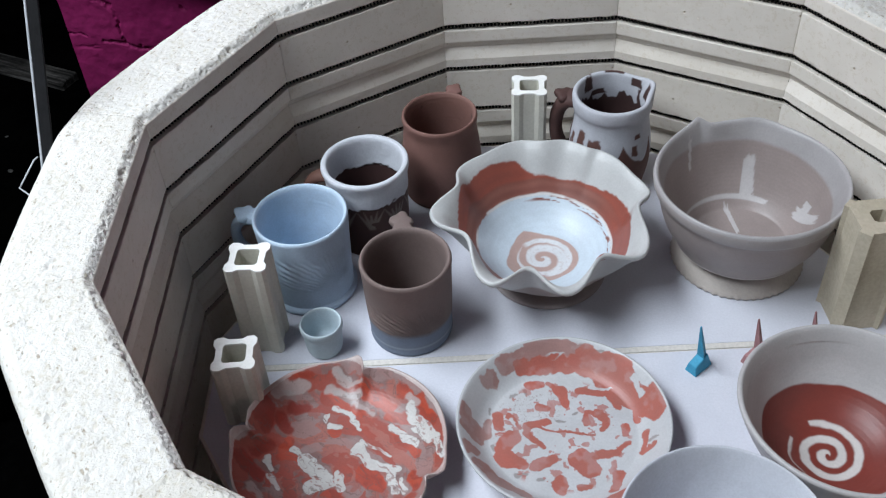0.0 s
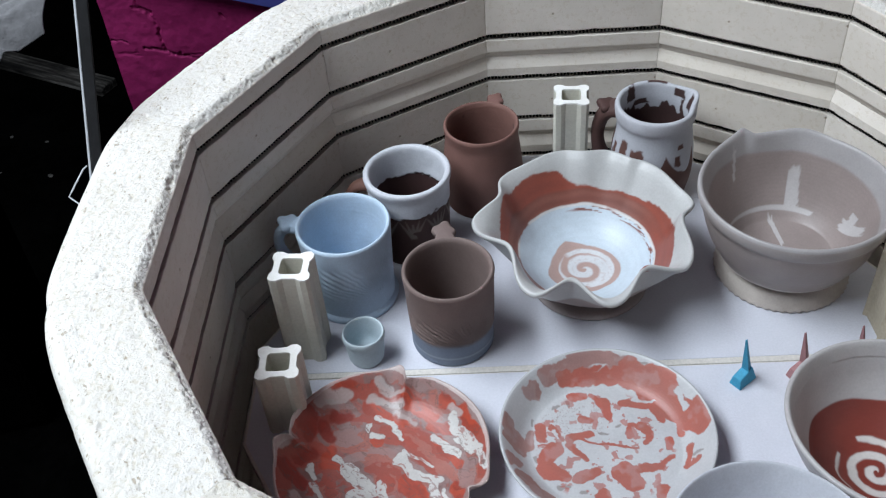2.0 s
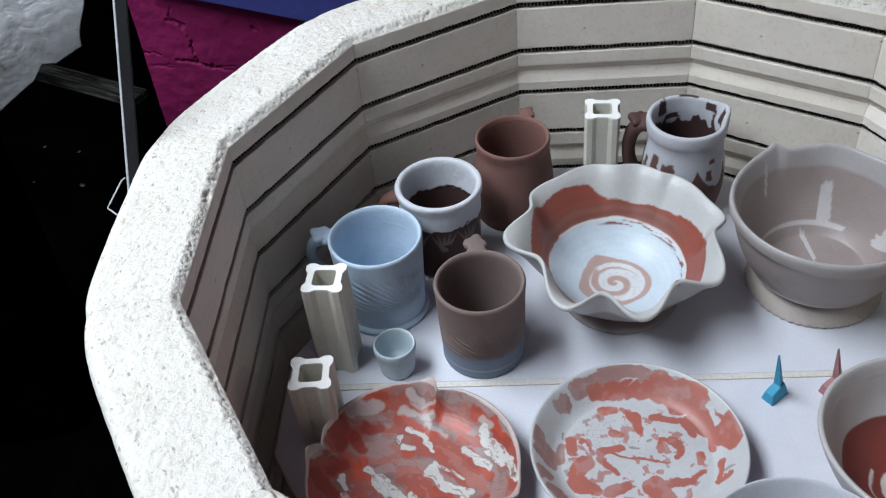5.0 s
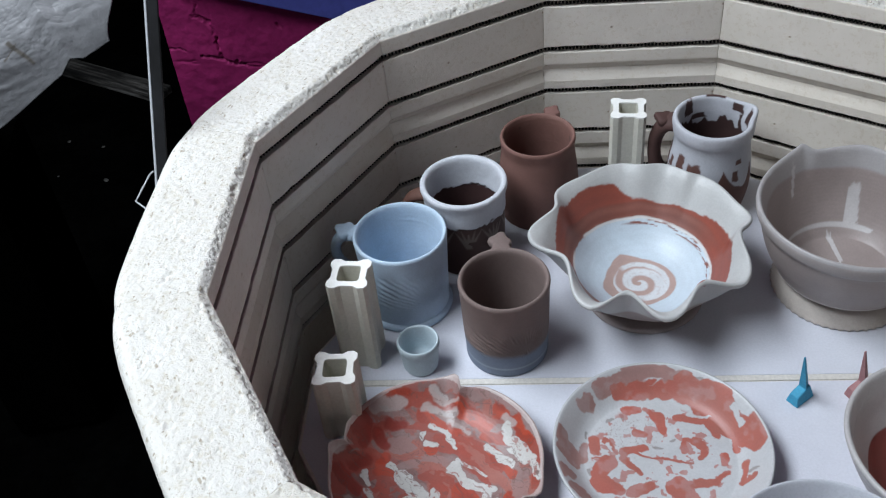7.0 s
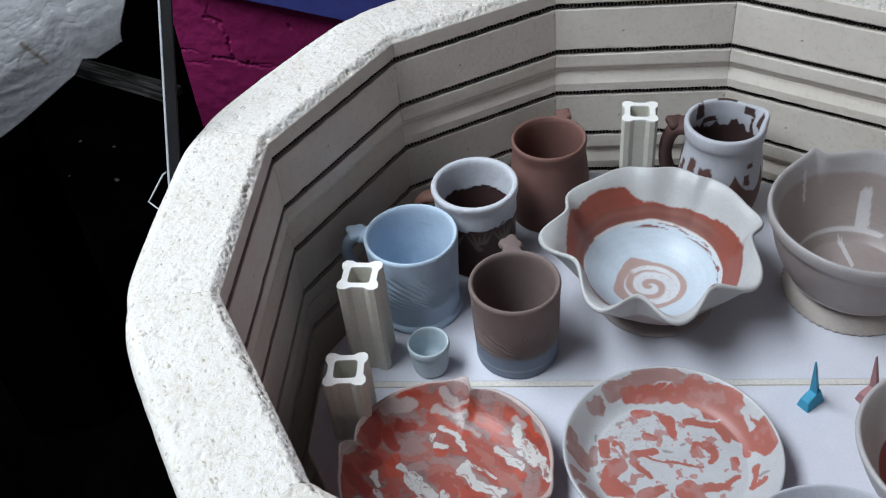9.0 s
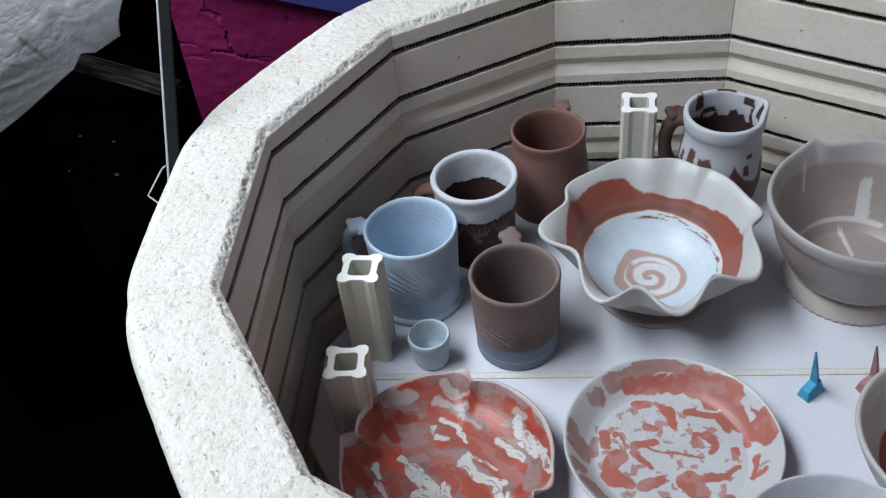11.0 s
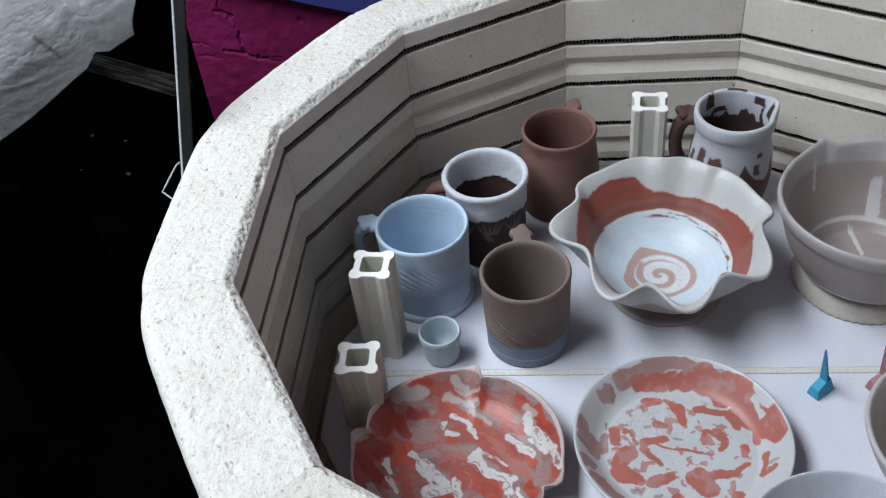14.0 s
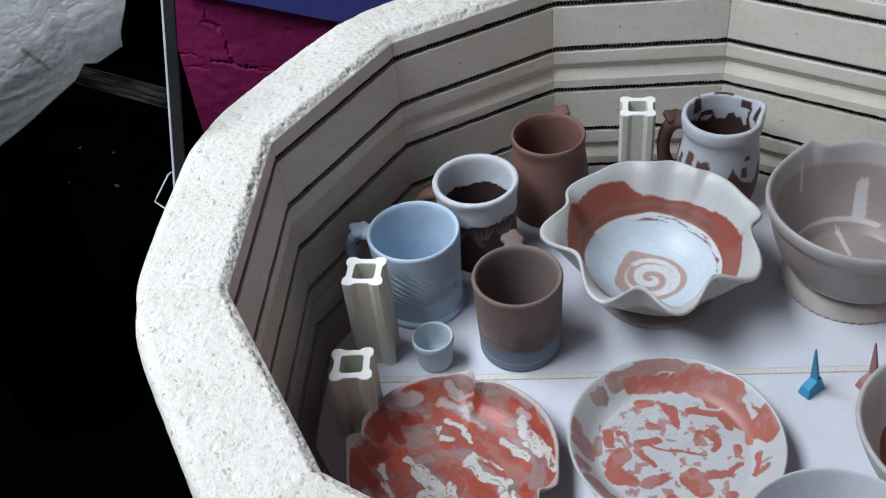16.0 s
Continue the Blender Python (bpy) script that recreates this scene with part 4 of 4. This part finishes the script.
def plate():
    m = thing("plate", "round plate brushed with red and white slip, swirl in the well", "plate", pose(-0.0100, -0.0950, 0))
    outer = [(0, 0.003), (0.055, 0.003), (0.058, 0.0), (0.063, 0.0), (0.066, 0.004), (0.080, 0.016), (0.092, 0.027), (0.0935, 0.0295), (0.0928, 0.031)]
    inner = [(0.0905, 0.0308), (0.083, 0.0225), (0.074, 0.0125), (0.068, 0.0085), (0.064, 0.0075), (0, 0.007)]

    def colour(T, r, z, inside, P):
        n = len(T)
        white = blend(0.5 * fnoise(P, 60, 3), rgb((0.52, 0.53, 0.54), n), (0.44, 0.45, 0.47))
        x, y = P[:, 0], P[:, 1]
        jx = x + 0.007 * (fnoise(P, 105, 31) - 0.5) + 0.0012 * (fnoise(P, 420, 35) - 0.5)
        jy = y + 0.007 * (fnoise(P, 105, 33) - 0.5) + 0.0012 * (fnoise(P, 420, 36) - 0.5)
        dull = strokes(jx, jy, [(-0.049, 0.067, -0.023, 0.082, 0.0067), (-0.023, 0.082, 0.003, 0.087, 0.0067), (0.003, 0.087, 0.024, 0.081, 0.0054), (-0.06, 0.054, -0.064, 0.051, 0.0079), (-0.086, 0.017, -0.084, 0.01, 0.0077),
                                (-0.08, 0.004, -0.075, -0.005, 0.0097), (-0.084, -0.023, -0.079, -0.023, 0.0083), (-0.073, -0.039, -0.061, -0.054, 0.0079), (-0.061, -0.054, -0.038, -0.065, 0.0083), (-0.067, 0.002, -0.065, 0.015, 0.0051),
                                (-0.03, -0.075, 0.0, -0.08, 0.0077)])
        rim = strokes(jx, jy, [(-0.032, 0.070, 0.010, 0.073, 0.0061), (0.010, 0.073, 0.027, 0.074, 0.0070), (0.027, 0.073, 0.047, 0.058, 0.0109), (0.047, 0.060, 0.061, 0.057, 0.0134), (0.059, 0.053, 0.065, 0.035, 0.0109),
                               (0.065, 0.034, 0.083, 0.008, 0.0109), (0.084, 0.027, 0.084, 0.006, 0.0072), (0.073, -0.006, 0.067, -0.026, 0.0028), (-0.021, 0.075, 0.003, 0.079, 0.0020), (0.030, -0.080, 0.06, -0.065, 0.0077)])
        rim = rim * (1 - strokes(jx, jy, [(0.070, 0.046, 0.073, 0.030, 0.0030)]))
        well = strokes(jx, jy, [(-0.024, 0.055, -0.011, 0.055, 0.0047), (0.003, 0.047, 0.006, 0.032, 0.0061), (0.02, 0.047, 0.05, 0.04, 0.0039), (0.05, 0.039, 0.053, 0.025, 0.0060), (-0.017, 0.03, -0.012, 0.029, 0.0047),
                                (0.021, 0.011, 0.024, 0.02, 0.0042), (0.024, 0.022, 0.034, 0.022, 0.0026), (0.034, 0.021, 0.039, 0.011, 0.0048), (0.039, 0.011, 0.036, 0.002, 0.0041), (-0.031, 0.008, -0.012, 0.014, 0.0045),
                                (-0.025, 0.008, 0.027, -0.004, 0.0014), (-0.032, 0.002, -0.018, -0.014, 0.0033), (-0.056, 0.019, -0.055, 0.009, 0.0060), (-0.045, -0.002, -0.054, -0.014, 0.0085), (-0.052, -0.024, -0.039, -0.03, 0.0091),
                                (-0.026, -0.033, -0.011, -0.026, 0.0066), (0.013, -0.029, 0.019, -0.039, 0.0118), (0.007, -0.023, 0.023, -0.031, 0.0039)], 0.0006)
        more = strokes(jx, jy, [(0.026, -0.025, 0.044, -0.022, 0.0047), (0.044, -0.022, 0.056, -0.015, 0.0039), (0.056, 0.004, 0.055, -0.004, 0.0041), (0.044, -0.044, 0.035, -0.063, 0.0052), (-0.008, -0.051, -0.009, -0.058, 0.0079),
                                (0.01, -0.056, 0.018, -0.057, 0.0039), (0.068, 0.008, 0.065, 0.018, 0.0031), (-0.046, 0.021, -0.044, 0.021, 0.0022), (0.042, 0.052, 0.047, 0.05, 0.0041), (-0.04, 0.005, -0.058, 0.002, 0.0012),
                                (-0.037, 0.007, -0.044, 0.022, 0.0012), (0.0, 0.049, -0.005, 0.056, 0.0032), (0.054, 0.049, 0.06, 0.034, 0.0041), (0.067, -0.026, 0.075, -0.022, 0.0033)], 0.0006)
        smudge = strokes(jx, jy, [(-0.03, 0.049, -0.029, 0.045, 0.0021), (-0.042, 0.043, -0.039, 0.045, 0.0021), (-0.043, -0.042, -0.036, -0.041, 0.0024), (-0.027, -0.047, -0.021, -0.048, 0.0019), (-0.004, 0.015, 0.004, 0.013, 0.0015),
                                  (0.012, 0.02, 0.015, 0.021, 0.0013), (-0.061, 0.029, -0.063, 0.023, 0.0015), (-0.061, -0.01, -0.06, -0.016, 0.0015), (0.073, -0.017, 0.08, -0.016, 0.0016), (0.030, 0.078, 0.045, 0.074, 0.0016)])
        g = fnoise(P, 190, 47)
        scratch = soft(0.010 - np.abs(g - 0.5), 0.006) * soft(fnoise(P, 60, 59) - 0.50, 0.05) * soft(0.026 - np.hypot(jx + 0.026, jy - 0.028), 0.01)
        tone = blend(fnoise(P, 40, 9), rgb((0.45, 0.115, 0.085), n), (0.33, 0.13, 0.105))
        brown = blend(fnoise(P, 60, 10), rgb((0.35, 0.16, 0.135), n), (0.27, 0.125, 0.105))
        thin = 0.82 + 0.18 * soft(fnoise(P, 70, 66) - 0.42, 0.1)
        lipped = soft(0.0905 - r, 0.0008)
        white = blend(0.85 * dull * lipped * thin, white, brown)
        white = blend(0.75 * smudge, white, (0.24, 0.21, 0.20))
        white = blend(0.6 * scratch, white, (0.25, 0.17, 0.15))
        hem = np.maximum.reduce([well, more, rim * lipped])
        halo = 2.4 * hem * (1 - hem) * soft(fnoise(P, 80, 64) - 0.42, 0.1)
        white = blend(halo, white, (0.30, 0.20, 0.18))
        flecks = soft(fnoise(P, 150, 81) - 0.64, 0.02) * soft(0.060 - r, 0.004) * 0.75
        mask = np.maximum.reduce([rim * lipped, well, more, flecks]) * thin
        c = np.where(inside[:, None], white * (1 - mask[:, None]) + tone * mask[:, None], white * 0.9)
        return c

    part("body", lathe("plate_body", outer, inner, 600, 0.0007, None, colour), M_GLOSS, m)


def pinwheel_dish():
    m = thing("dish", "shallow dish with four stepped edges, marbled red, orange and white", "dish", pose(-0.2045, -0.1115, 0))
    outer = [(0, 0.003), (0.050, 0.003), (0.054, 0.0), (0.060, 0.0), (0.066, 0.004), (0.080, 0.016), (0.0905, 0.0285), (0.0925, 0.031), (0.0915, 0.0325)]
    inner = [(0.0895, 0.0322), (0.080, 0.0215), (0.070, 0.0130), (0.055, 0.0085), (0.03, 0.007), (0, 0.0065)]

    def warp(T, r, z, inside):
        f = np.interp((166 - np.degrees(T)) % 360, (0, 89, 193, 283, 360), (0, 1, 2, 3, 4)) % 1.0
        step = np.interp(f, (0, 0.05, 0.14, 0.5, 0.80, 0.90, 0.94, 0.97, 1.0), (-0.080, -0.045, 0.0, 0.026, 0.012, 0.042, 0.050, 0.020, -0.080))
        w = np.clip((r - 0.052) / 0.040, 0, 1) ** 1.6
        crest = np.exp(-((np.minimum(f, 1 - f) / 0.045) ** 2))
        return r * (1 + w * step), z + w * (0.0035 * np.exp(-(((f - 0.95) / 0.05) ** 2)) - 0.002 * np.exp(-(((f - 0.04) / 0.05) ** 2)) + 0.0012 * np.sin(3 * T)) + 0.0022 * crest * np.clip((r - 0.045) / 0.03, 0, 1)

    def colour(T, r, z, inside, P):
        n = len(T)
        jx = P[:, 0] + 0.012 * (fnoise(P, 75, 91) - 0.5) + 0.0012 * (fnoise(P, 380, 93) - 0.5)
        jy = P[:, 1] + 0.012 * (fnoise(P, 75, 92) - 0.5) + 0.0012 * (fnoise(P, 380, 94) - 0.5)
        u, v = (jx - jy) * 0.707, (jx + jy) * 0.707
        Q = np.stack([u * 0.35, v, 0 * u], 1)
        streak, cloud = fnoise(Q, 210, 51), fnoise(P, 45, 63)
        c = blend(soft(cloud - 0.5, 0.2), rgb((0.215, 0.115, 0.105), n), (0.28, 0.19, 0.18))
        c = blend(0.7 * soft(streak - 0.52, 0.04), c, (0.33, 0.095, 0.075))
        salmon = strokes(jx, jy, [(0.016, 0.043, 0.047, 0.008, 0.0105), (-0.024, 0.028, 0.007, 0.005, 0.0125), (-0.032, 0.031, -0.045, 0.033, 0.0115), (0.08, -0.016, 0.087, -0.037, 0.0086), (-0.002, -0.009, 0.008, -0.015, 0.0069),
                                  (-0.05, -0.019, -0.039, -0.031, 0.0088), (0.042, 0.065, 0.047, 0.053, 0.0055), (0.047, 0.002, 0.067, -0.017, 0.0067), (-0.03, -0.06, 0.03, -0.07, 0.012), (-0.06, -0.045, -0.03, -0.055, 0.009)], 0.0030)
        c = blend(0.85 * salmon, c, blend(streak, rgb((0.40, 0.105, 0.075), n), (0.33, 0.135, 0.11)))
        wind = np.arctan2(jy + 0.03, jx + 0.02)
        S = np.stack([wind * 0.018, np.hypot(jx + 0.02, jy + 0.03), 0 * u], 1)
        ribbon = fnoise(S, 95, 58)
        c = blend(0.85 * soft(ribbon - 0.585, 0.015), c, blend(streak, rgb((0.36, 0.055, 0.032), n), (0.29, 0.075, 0.055)))
        c = blend(0.75 * soft(0.385 - ribbon, 0.015), c, (0.29, 0.195, 0.185))
        c = blend(0.5 * soft(0.006 - np.abs(ribbon - 0.455), 0.006), c, (0.14, 0.085, 0.08))
        red = strokes(jx, jy, [(0.016, 0.07, 0.042, 0.05, 0.0075), (0.042, 0.043, 0.058, 0.033, 0.0052), (0.054, 0.06, 0.059, 0.056, 0.0062), (0.069, 0.048, 0.081, 0.023, 0.0066), (-0.016, 0.065, 0.016, 0.046, 0.0062),
                               (0.047, 0.027, 0.066, -0.001, 0.0052), (-0.006, 0.029, -0.009, 0.032, 0.0051), (0.021, -0.017, 0.034, -0.03, 0.0105), (0.0, -0.036, -0.012, -0.036, 0.0065), (-0.052, 0.005, -0.037, 0.001, 0.0053),
                               (0.063, -0.023, 0.066, -0.041, 0.006), (-0.033, 0.083, -0.043, 0.077, 0.003), (-0.049, 0.022, -0.053, 0.01, 0.006), (0.045, -0.06, 0.06, -0.05, 0.008), (-0.01, -0.07, 0.01, -0.06, 0.008)], 0.0014)
        c = blend(0.92 * red, c, blend(soft(streak - 0.5, 0.2), rgb((0.42, 0.058, 0.026), n), (0.30, 0.045, 0.026)))
        dark = strokes(jx, jy, [(-0.071, 0.049, -0.068, 0.029, 0.0086), (-0.055, 0.041, -0.049, 0.035, 0.0074), (-0.082, -0.008, -0.071, -0.017, 0.0096), (-0.046, 0.052, -0.033, 0.055, 0.005), (-0.065, 0.014, -0.073, 0.006, 0.0057)], 0.0022)
        c = blend(0.9 * dark, c, blend(streak, rgb((0.30, 0.030, 0.018), n), (0.20, 0.035, 0.026)))
        thin = strokes(jx, jy, [(-0.06, 0.063, -0.036, 0.073, 0.0055), (-0.005, 0.083, 0.004, 0.08, 0.0055), (-0.015, 0.071, 0.011, 0.065, 0.0033), (-0.081, 0.023, -0.088, 0.011, 0.0038), (0.008, 0.06, 0.026, 0.046, 0.0026),
                                (0.065, 0.046, 0.058, 0.054, 0.0045), (0.016, 0.074, -0.005, 0.076, 0.0026), (-0.075, -0.03, -0.065, -0.045, 0.004)], 0.0016)
        c = blend(0.75 * thin, c, (0.42, 0.385, 0.37))
        pale = strokes(jx, jy, [(-0.009, 0.055, 0.006, 0.049, 0.0028), (0.006, 0.049, 0.016, 0.028, 0.0023), (-0.011, 0.038, -0.001, 0.035, 0.0032), (-0.015, 0.048, -0.017, 0.042, 0.0026), (0.017, 0.016, 0.042, 0.002, 0.002),
                                (0.013, 0.008, 0.023, -0.005, 0.0075), (0.028, -0.008, 0.047, -0.013, 0.0052), (0.043, -0.019, 0.048, -0.038, 0.0042), (0.055, -0.04, 0.052, -0.025, 0.0025), (0.06, 0.045, 0.062, 0.028, 0.004),
                                (0.067, 0.026, 0.083, 0.007, 0.008), (0.042, 0.032, 0.065, 0.009, 0.0034), (0.083, 0.003, 0.09, -0.015, 0.0036), (-0.043, 0.013, -0.04, 0.01, 0.005), (-0.032, 0.001, -0.013, -0.02, 0.0088),
                                (-0.025, -0.026, -0.006, -0.022, 0.0072), (-0.001, -0.018, 0.002, -0.028, 0.0055), (-0.061, -0.015, -0.053, -0.029, 0.0032), (-0.064, 0.002, -0.06, -0.008, 0.003)], 0.0005)
        c = blend(2.6 * pale * (1 - pale) * soft(fnoise(P, 90, 44) - 0.42, 0.1), c, (0.12, 0.09, 0.085))
        smear = soft(fnoise(Q, 420, 83) - 0.36, 0.04) * soft(fnoise(P, 160, 84) - 0.30, 0.05)
        c = blend(pale * (0.25 + 0.75 * smear), c, blend(streak, rgb((0.57, 0.575, 0.555), n), (0.50, 0.48, 0.46)))
        hair = soft(0.010 - np.abs(fnoise(Q, 130, 86) - 0.5), 0.008) * soft(fnoise(P, 40, 87) - 0.48, 0.06)
        c = blend(0.6 * hair, c, (0.13, 0.075, 0.065))
        edge = z > 0.0312
        c = blend(edge * (0.55 + 0.35 * cloud), c, (0.54, 0.47, 0.45))
        return np.where(inside[:, None], c, blend(0.4 * cloud, rgb((0.45, 0.34, 0.31), n), (0.52, 0.46, 0.44)))

    part("body", lathe("dish_body", outer, inner, 600, 0.0007, warp, colour), M_WET, m)


ruffled_bowl()
big_bowl()
spiral_bowl()
plain_bowl()
plate()
pinwheel_dish()


# ---- pyrometric cones ----
def cone(x, y, turn, mat, label):
    """A self-standing cone: a slim leaning three-sided spike on a wedge foot."""
    ob = thing("pyrometric_cone", label, "pyrometric cone", pose(x, y, 0, 0, 0, turn), group="pyrometric cones")
    bm = bmesh.new()
    b = [bm.verts.new(p) for p in ((-0.0135, -0.0066, 0), (0.0105, -0.0060, 0), (0.0105, 0.0060, 0), (-0.0135, 0.0066, 0))]
    t = [bm.verts.new(p) for p in ((-0.0125, -0.0045, 0.0110), (0.0035, -0.0040, 0.0185), (0.0035, 0.0040, 0.0185), (-0.0125, 0.0045, 0.0110))]
    bm.faces.new(b[::-1])
    bm.faces.new(t)
    for i in range(4):
        bm.faces.new((b[i], b[(i + 1) % 4], t[(i + 1) % 4], t[i]))
    bmesh.ops.bevel(bm, geom=bm.edges[:], offset=0.0006, segments=1, affect="EDGES")
    part("foot", bm, mat, ob)
    bm = bmesh.new()
    lo = [bm.verts.new(p) for p in ((0.0000, -0.0052, 0.004), (0.0100, 0.0, 0.004), (0.0000, 0.0052, 0.004))]
    hi = [bm.verts.new(p) for p in ((-0.0105, -0.0010, 0.062), (-0.0085, 0.0, 0.0625), (-0.0105, 0.0010, 0.062))]
    bm.faces.new(lo[::-1])
    bm.faces.new(hi)
    for i in range(3):
        bm.faces.new((lo[i], lo[(i + 1) % 3], hi[(i + 1) % 3], hi[i]))
    bmesh.ops.recalc_face_normals(bm, faces=bm.faces)
    bmesh.ops.bevel(bm, geom=bm.edges[:], offset=0.0004, segments=1, affect="EDGES")
    part("spike", bm, mat, ob)


cone(0.1270, -0.0210, 38, M_CONE_BLUE, "turquoise-blue self-standing pyrometric cone")
cone(0.1805, -0.0165, 30, M_CONE_PINK, "dusty pink self-standing pyrometric cone")
cone(0.2330, -0.0110, 30, M_CONE_PINK, "dusty pink self-standing pyrometric cone by the thick post")


# ---- beside the kiln ----
def lid_brace():
    """A flat bar that rises beside the kiln, its one edge painted pale as a glint."""
    ob = thing("lid_brace", "thin dark metal bar with bright edge beside the kiln", "metal bar")
    lo, hi = Vector((-0.4560, 0.070, 0.190)), Vector((-0.4440, 0.158, 0.362))
    d = (hi - lo).normalized()
    m = look(lo, lo + d)
    size = (hi - lo).length
    for name, sx, off, mat, label in (("bar", 0.0105, 0.0062, M_BAR, "dull dark face"), ("bright_edge", 0.0022, 0.0, M_PALE_METAL, "edge painted pale for its metal glint")):
        bm = bmesh.new()
        bmesh.ops.create_cube(bm, size=1.0, matrix=Matrix.Translation((off, 0, -size / 2)) @ Matrix.Diagonal((sx, 0.0025 if off else 0.004, size, 1)))
        bmesh.ops.bevel(bm, geom=bm.edges[:], offset=0.0004, segments=1, affect="EDGES")
        part(name, bm, mat, ob, label, m)
    pts = [Vector(p) for p in ((-0.4480, 0.0600, 0.2240), (-0.4500, 0.0560, 0.2240), (-0.4585, 0.0310, 0.2140), (-0.4440, 0.0170, 0.2160), (-0.4300, 0.0130, 0.2160))]
    path = [a.lerp(b, k / 6) for a, b in zip(pts[:-1], pts[1:]) for k in range(6)] + [pts[-1]]
    part("wire_loop", sweep("wire_loop", path, [(0.0007, 0.0007)] * len(path), 8), M_PALE_METAL, ob, "thin bent wire")


lid_brace()


def plastic_bundle():
    """A crumpled sheet hanging over an added block, folded at its corner."""
    n, k = 190, 160
    a, b, c = Vector((-0.682, 0.512, 0.107)), Vector((-1.033, 0.418, -0.088)), Vector((-0.651, 0.651, 0.291))
    U, V = np.meshgrid(np.linspace(0, 1, n), np.linspace(0, 1, k), indexing="ij")
    U, V = U.ravel(), V.ravel()
    P = np.array(a)[None] + U[:, None] * np.array(b - a)[None] + V[:, None] * np.array(c - a)[None]
    nrm = np.array((b - a).cross(c - a).normalized())
    nrm = nrm if nrm[2] > 0 else -nrm
    Q = np.stack([U * 0.5 + V * 0.35, V * 1.6 - U * 0.8, 0 * U], 1)
    ridge = 1 - np.abs(2 * fnoise(Q, 3.2, 3) - 1)
    small = 1 - np.abs(2 * vnoise(Q, 17, 7) - 1)
    W = np.stack([U * 0.9 + V * 0.7, (V - U) * 2.2, 0 * U], 1)
    crease = np.minimum(np.abs(2 * fnoise(W, 5, 21) - 1), np.abs(2 * fnoise(W, 8, 25) - 1))
    lift = 0.007 * (ridge - 0.8) - 0.0012 * np.exp(-crease / 0.10) + 0.0008 * (small - 0.8) + 0.0007 * np.abs(2 * vnoise(Q, 41, 13) - 1) + 0.03 * np.sin(np.pi * np.clip(V, 0, 1)) * np.sin(np.pi * np.clip(U, 0, 1))
    fold = np.clip(1 - np.abs(U - 0.16 - 0.25 * V) / 0.05, 0, 1)
    near = np.minimum(1, 0.2 + 3 * V) * np.minimum(1, 0.2 + 3 * U)
    lift = (lift - lift.mean()) * near
    P = P + nrm[None] * lift[:, None]
    P -= nrm[None] * (0.03 * np.clip(1 - V / 0.35, 0, 1) ** 2)[:, None]
    P += np.array(a - b)[None] * (0.045 * (1 - U) ** 4 * np.exp(-(((V - 0.20) / 0.10) ** 2)))[:, None]
    P[:, 2] += 0.012 * fold + 0.004 * np.sin(U * 9) * (1 - V)
    faces = [(i * k + j, (i + 1) * k + j, (i + 1) * k + j + 1, i * k + j + 1) for i in range(n - 1) for j in range(k - 1)]
    me = mesh_of("plastic_bundle", P, faces)
    ob = thing("plastic_bundle", "crumpled translucent white plastic sheeting over an added hidden block", "plastic sheet")
    scuff = strokes(U, V, [(0.384, 0.350, 0.309, 0.158, 0.008), (0.405, 0.275, 0.355, 0.315, 0.006)], 0.006)
    cloudy = fnoise(Q, 6, 31)
    tint = blend(0.7 * scuff, blend(cloudy, rgb((0.20, 0.20, 0.21), n * k), (0.31, 0.31, 0.322)), (0.08, 0.06, 0.035))
    at = me.color_attributes.new("paint", "FLOAT_COLOR", "POINT")
    at.data.foreach_set("color", np.c_[tint, np.ones(n * k)].astype(np.float32).ravel())
    sheet = part("sheet", me, M_PLASTIC, ob)
    mod = sheet.modifiers.new("thickness", "SOLIDIFY")
    mod.thickness = 0.002
    # Block added as support, black so it sinks into the dark around.
    core = box(0.16, 0.24, 0.54, 0.02)
    part("support_block", core, M_FLOOR, ob, "hidden block added to carry the sheet, black like the dark around it", pose(-1.00, 0.57, FLOOR_Z, 0, 0, 12))


plastic_bundle()


def timber():
    bm = box(0.46, 0.060, 0.025, 0.004)
    solid("timber", bm, M_WOOD, "weathered grey timber lying on the dark floor", "timber", pose(-1.28, 1.655, FLOOR_Z, 0, 0, -26.4))


timber()


def blue_board():
    bm = box(0.9, 0.012, 0.5, 0.002)
    solid("board", bm, M_BLUE, "dark blue painted board hung on the magenta wall", "board", pose(-0.30, 0.935, -0.155, 0, 16, 0))


blue_board()


def crumb(x, y, size, turn):
    """A dropped flake of dry clay."""
    bm = bmesh.new()
    bmesh.ops.create_icosphere(bm, subdivisions=2, radius=size)
    for v in bm.verts:
        v.co *= 0.75 + 0.5 * noise.noise(v.co * 90 + Vector((x * 7, y * 5, 0)))
        v.co.z = max(v.co.z * 0.4, -size * 0.25)
    solid("clay_crumb", bm, M_CRUMB, "dusty grey flake of clay on the floor", "clay crumb", pose(x, y, FLOOR_Z + size * 0.25, 0, 0, turn), group="floor crumbs")


for cx, cy, size, turn in ((-1.403, 1.390, 0.004, 10), (-1.278, 1.368, 0.006, 70), (-1.180, 1.341, 0.005, 40), (-1.130, 1.202, 0.008, 20), (-1.256, 1.225, 0.004, 0)):
    crumb(cx, cy, size, turn)
